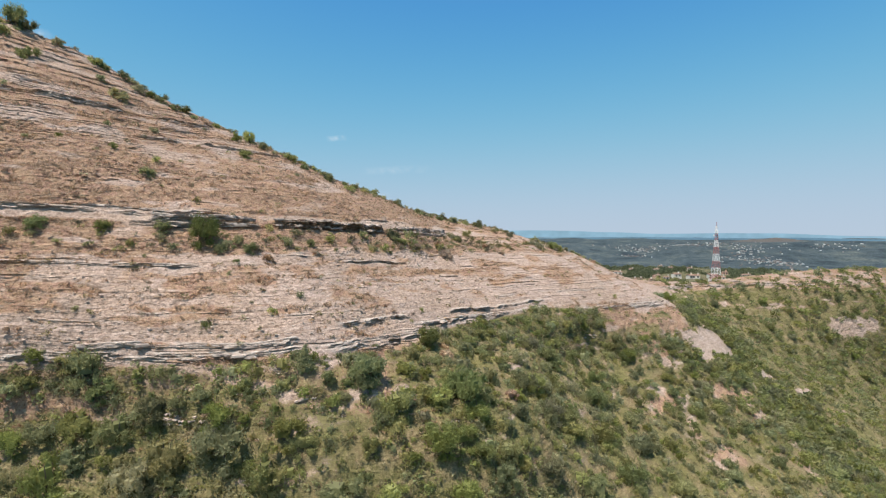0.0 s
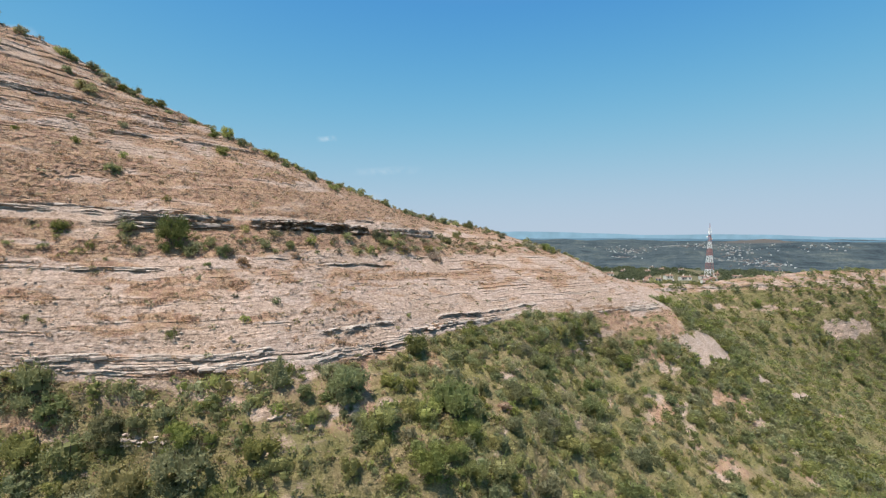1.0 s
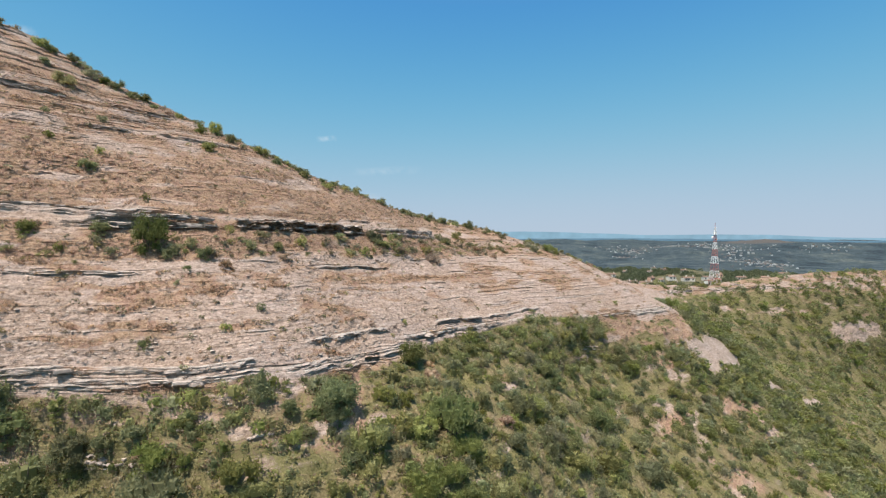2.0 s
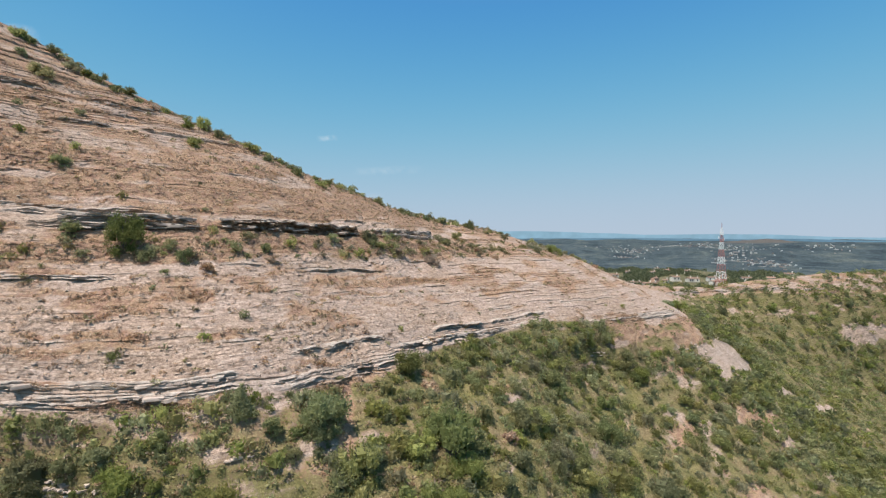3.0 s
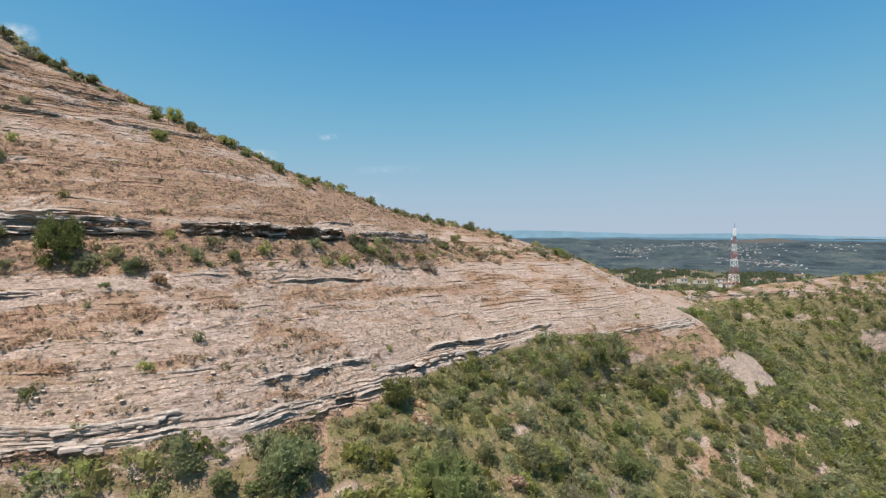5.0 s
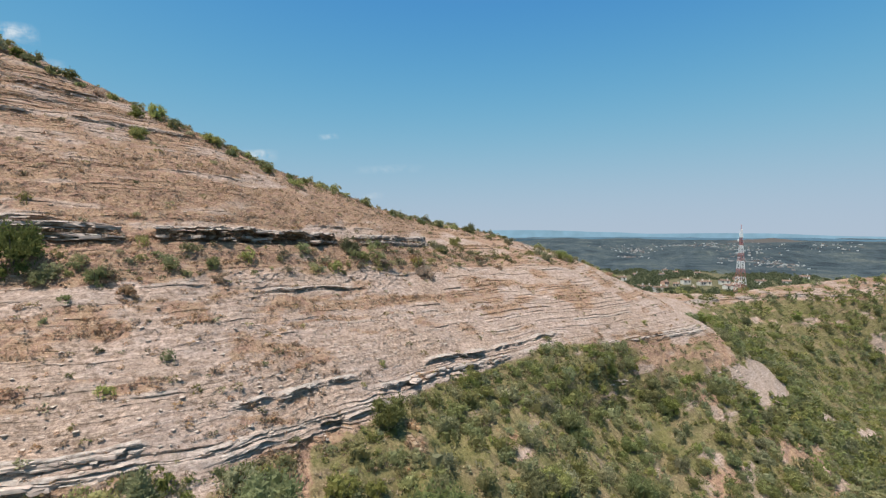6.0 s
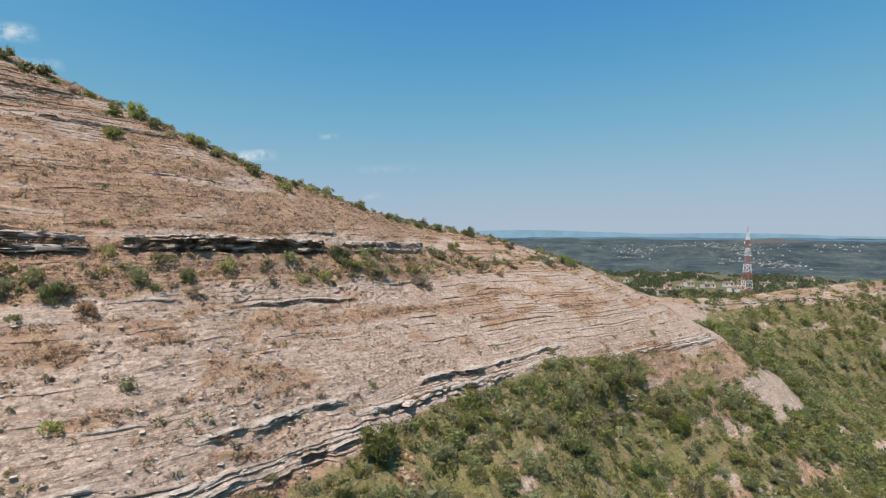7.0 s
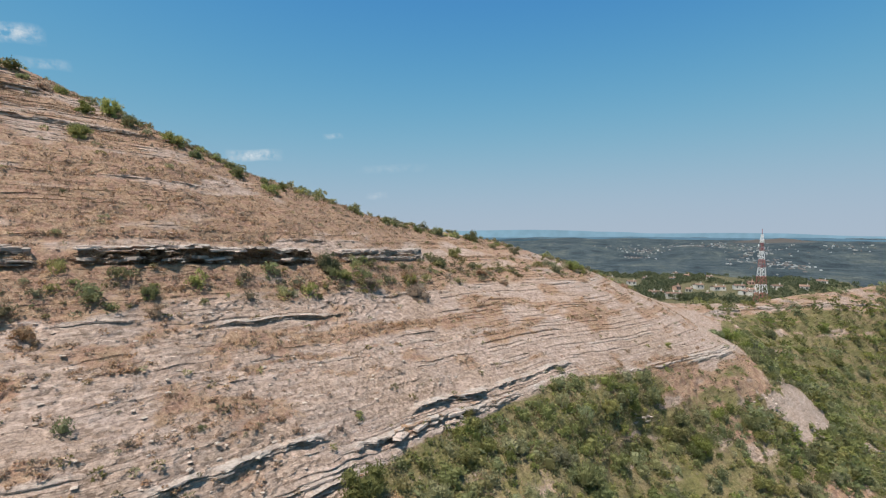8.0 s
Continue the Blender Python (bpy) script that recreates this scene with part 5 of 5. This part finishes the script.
def cloud_material():
    mat, nd, ln, bs = material("thin_cloud")
    tc = nd.new("ShaderNodeTexCoord")
    n = noise_node(nd, ln, 0.012, 6, 0.65, tc.outputs["Object"])
    at = nd.new("ShaderNodeAttribute")
    at.attribute_name = "body"
    v = maths(nd, ln, "MULTIPLY", at.outputs["Fac"], ramp(nd, ln, n.outputs[0], [(0.38, (0, 0, 0)), (0.65, (1, 1, 1))]).outputs[0])
    # the wisp's brightness is its own pale glow, not sunlight falling on it
    em, tr, ms = nd.new("ShaderNodeEmission"), nd.new("ShaderNodeBsdfTransparent"), nd.new("ShaderNodeMixShader")
    em.inputs[0].default_value = (0.72, 0.80, 0.86, 1)
    for a, c in ((v, ms.inputs[0]), (tr.outputs[0], ms.inputs[1]), (em.outputs[0], ms.inputs[2]), (ms.outputs[0], nd["Material Output"].inputs[0])):
        ln.new(a, c)
    return mat


def build_cloud(az, rise, wide, tall, body, mat):
    """A thin wisp far off in the sky."""
    u, v = np.meshgrid(np.linspace(-1, 1, 25), np.linspace(-1, 1, 11))
    an, far = radians(az), 4600
    c = Vector((far * math.sin(an), far * math.cos(an), 82 + far * rise))
    x = c.x + u * wide / 2 * math.cos(an)
    y = c.y - u * wide / 2 * math.sin(an)
    ob = sheet("cloud", x, y + 8 * np.sin(3 * u + 2 * v), c.z + v * tall / 2 + 0.12 * tall * np.sin(2.3 * u), {"body": body * np.clip(1 - u ** 2, 0, 1) * np.clip(1 - v ** 2, 0, 1)}, mat)
    return tagged(ob, "small thin white wisp of cloud in a clear sky", "cloud", kind="structure")


M_CLOUD = cloud_material()
for az, rise, wide, tall, body in ((-12.1, 0.188, 190, 60, 0.45), (-20.3, 0.145, 480, 110, 1.1), (-40.3, 0.30, 420, 160, 0.9), (-38.0, 0.262, 340, 90, 0.5), (-7.3, 0.074, 200, 70, 0.7), (-5.5, 0.128, 700, 90, 0.18)):
    build_cloud(az, rise, wide, tall, body, M_CLOUD)


# ---- broken slabs along the ledges ----
def slab_mesh(rng):
    bm = bmesh.new()
    bmesh.ops.create_cube(bm, size=1)
    for v in bm.verts:
        v.co += Vector(rng.uniform(-0.13, 0.13, 3))
    bmesh.ops.bevel(bm, geom=bm.edges[:], offset=0.07, segments=1, affect="EDGES")
    me = bpy.data.meshes.new("rock_slab")
    bm.to_mesh(me)
    bm.free()
    me.materials.append(M_SLAB)
    return me


def build_slabs():
    rng = np.random.default_rng(51)
    meshes = [slab_mesh(rng) for i in range(7)]
    rows = [i for i in range(len(GRID["lev"])) if GRID["lip"][i] < -0.4 and GRID["bed"][i] >= 0 and BEDS[GRID["bed"][i], 2] > 0]
    cand = [(r, c) for r in rows for c in range(2, len(GRID["s"]) - 3) if -10 < GRID["s"][c] < 178 and GRID["a"][r, c] > 0.55]
    for k in rng.choice(len(cand), min(300, len(cand)), replace=False):
        r, c = cand[k]
        p, q = GRID["co"][r, c], GRID["co"][r, min(c + 2, len(GRID["s"]) - 1)]
        an = math.degrees(math.atan2(q[1] - p[1], q[0] - p[0]))
        h = BEDS[GRID["bed"][r], 1]
        ob = new("rock_slab", meshes[int(rng.integers(7))])
        ob.parent = hillside
        ob.matrix_world = pose(p[0], p[1], p[2] - 0.1 * h, rng.uniform(-5, 5), rng.uniform(-4, 4), an + rng.uniform(-12, 12)) @ Matrix.Translation((0, 0.6, 0)) @ Matrix.Diagonal((rng.uniform(0.8, 2.6), rng.uniform(0.9, 1.6), rng.uniform(0.25, 0.4), 1))


build_slabs()


def build_outcrop(s, level, count, spread):
    """A small heap of broken beds standing out of the green slope."""
    rng = np.random.default_rng(int(s * 7))
    at = spot(s, level)
    heap = new("rock_outcrop")
    heap.location = at
    meshes = [slab_mesh(rng) for i in range(3)]
    for i in range(count):
        ob = new("rock_slab", meshes[i % 3])
        ob.parent = heap
        u, v = rng.uniform(-spread, spread), rng.uniform(-0.5, 0.5) * spread * 0.6
        q = spot(s + u, level + v) - at
        ob.matrix_basis = pose(q.x, q.y, q.z + 0.02, rng.uniform(-8, 8), rng.uniform(-8, 8), 41 + rng.uniform(-20, 20)) @ Matrix.Diagonal((rng.uniform(0.4, 1.2), rng.uniform(0.4, 0.8), rng.uniform(0.14, 0.28), 1))
    return tagged(heap, "broken pale limestone slabs showing through the green scrub", "rocks", "rock outcrops")


for s, level, count, spread in ((18.5, 51.0, 26, 2.4), (33, 53.5, 9, 2.0), (120, 53.0, 8, 2.5), (160, 50.5, 12, 4.0), (172, 43.0, 8, 3.0), (186, 33.0, 10, 4.0)):
    build_outcrop(s, level, count, spread)
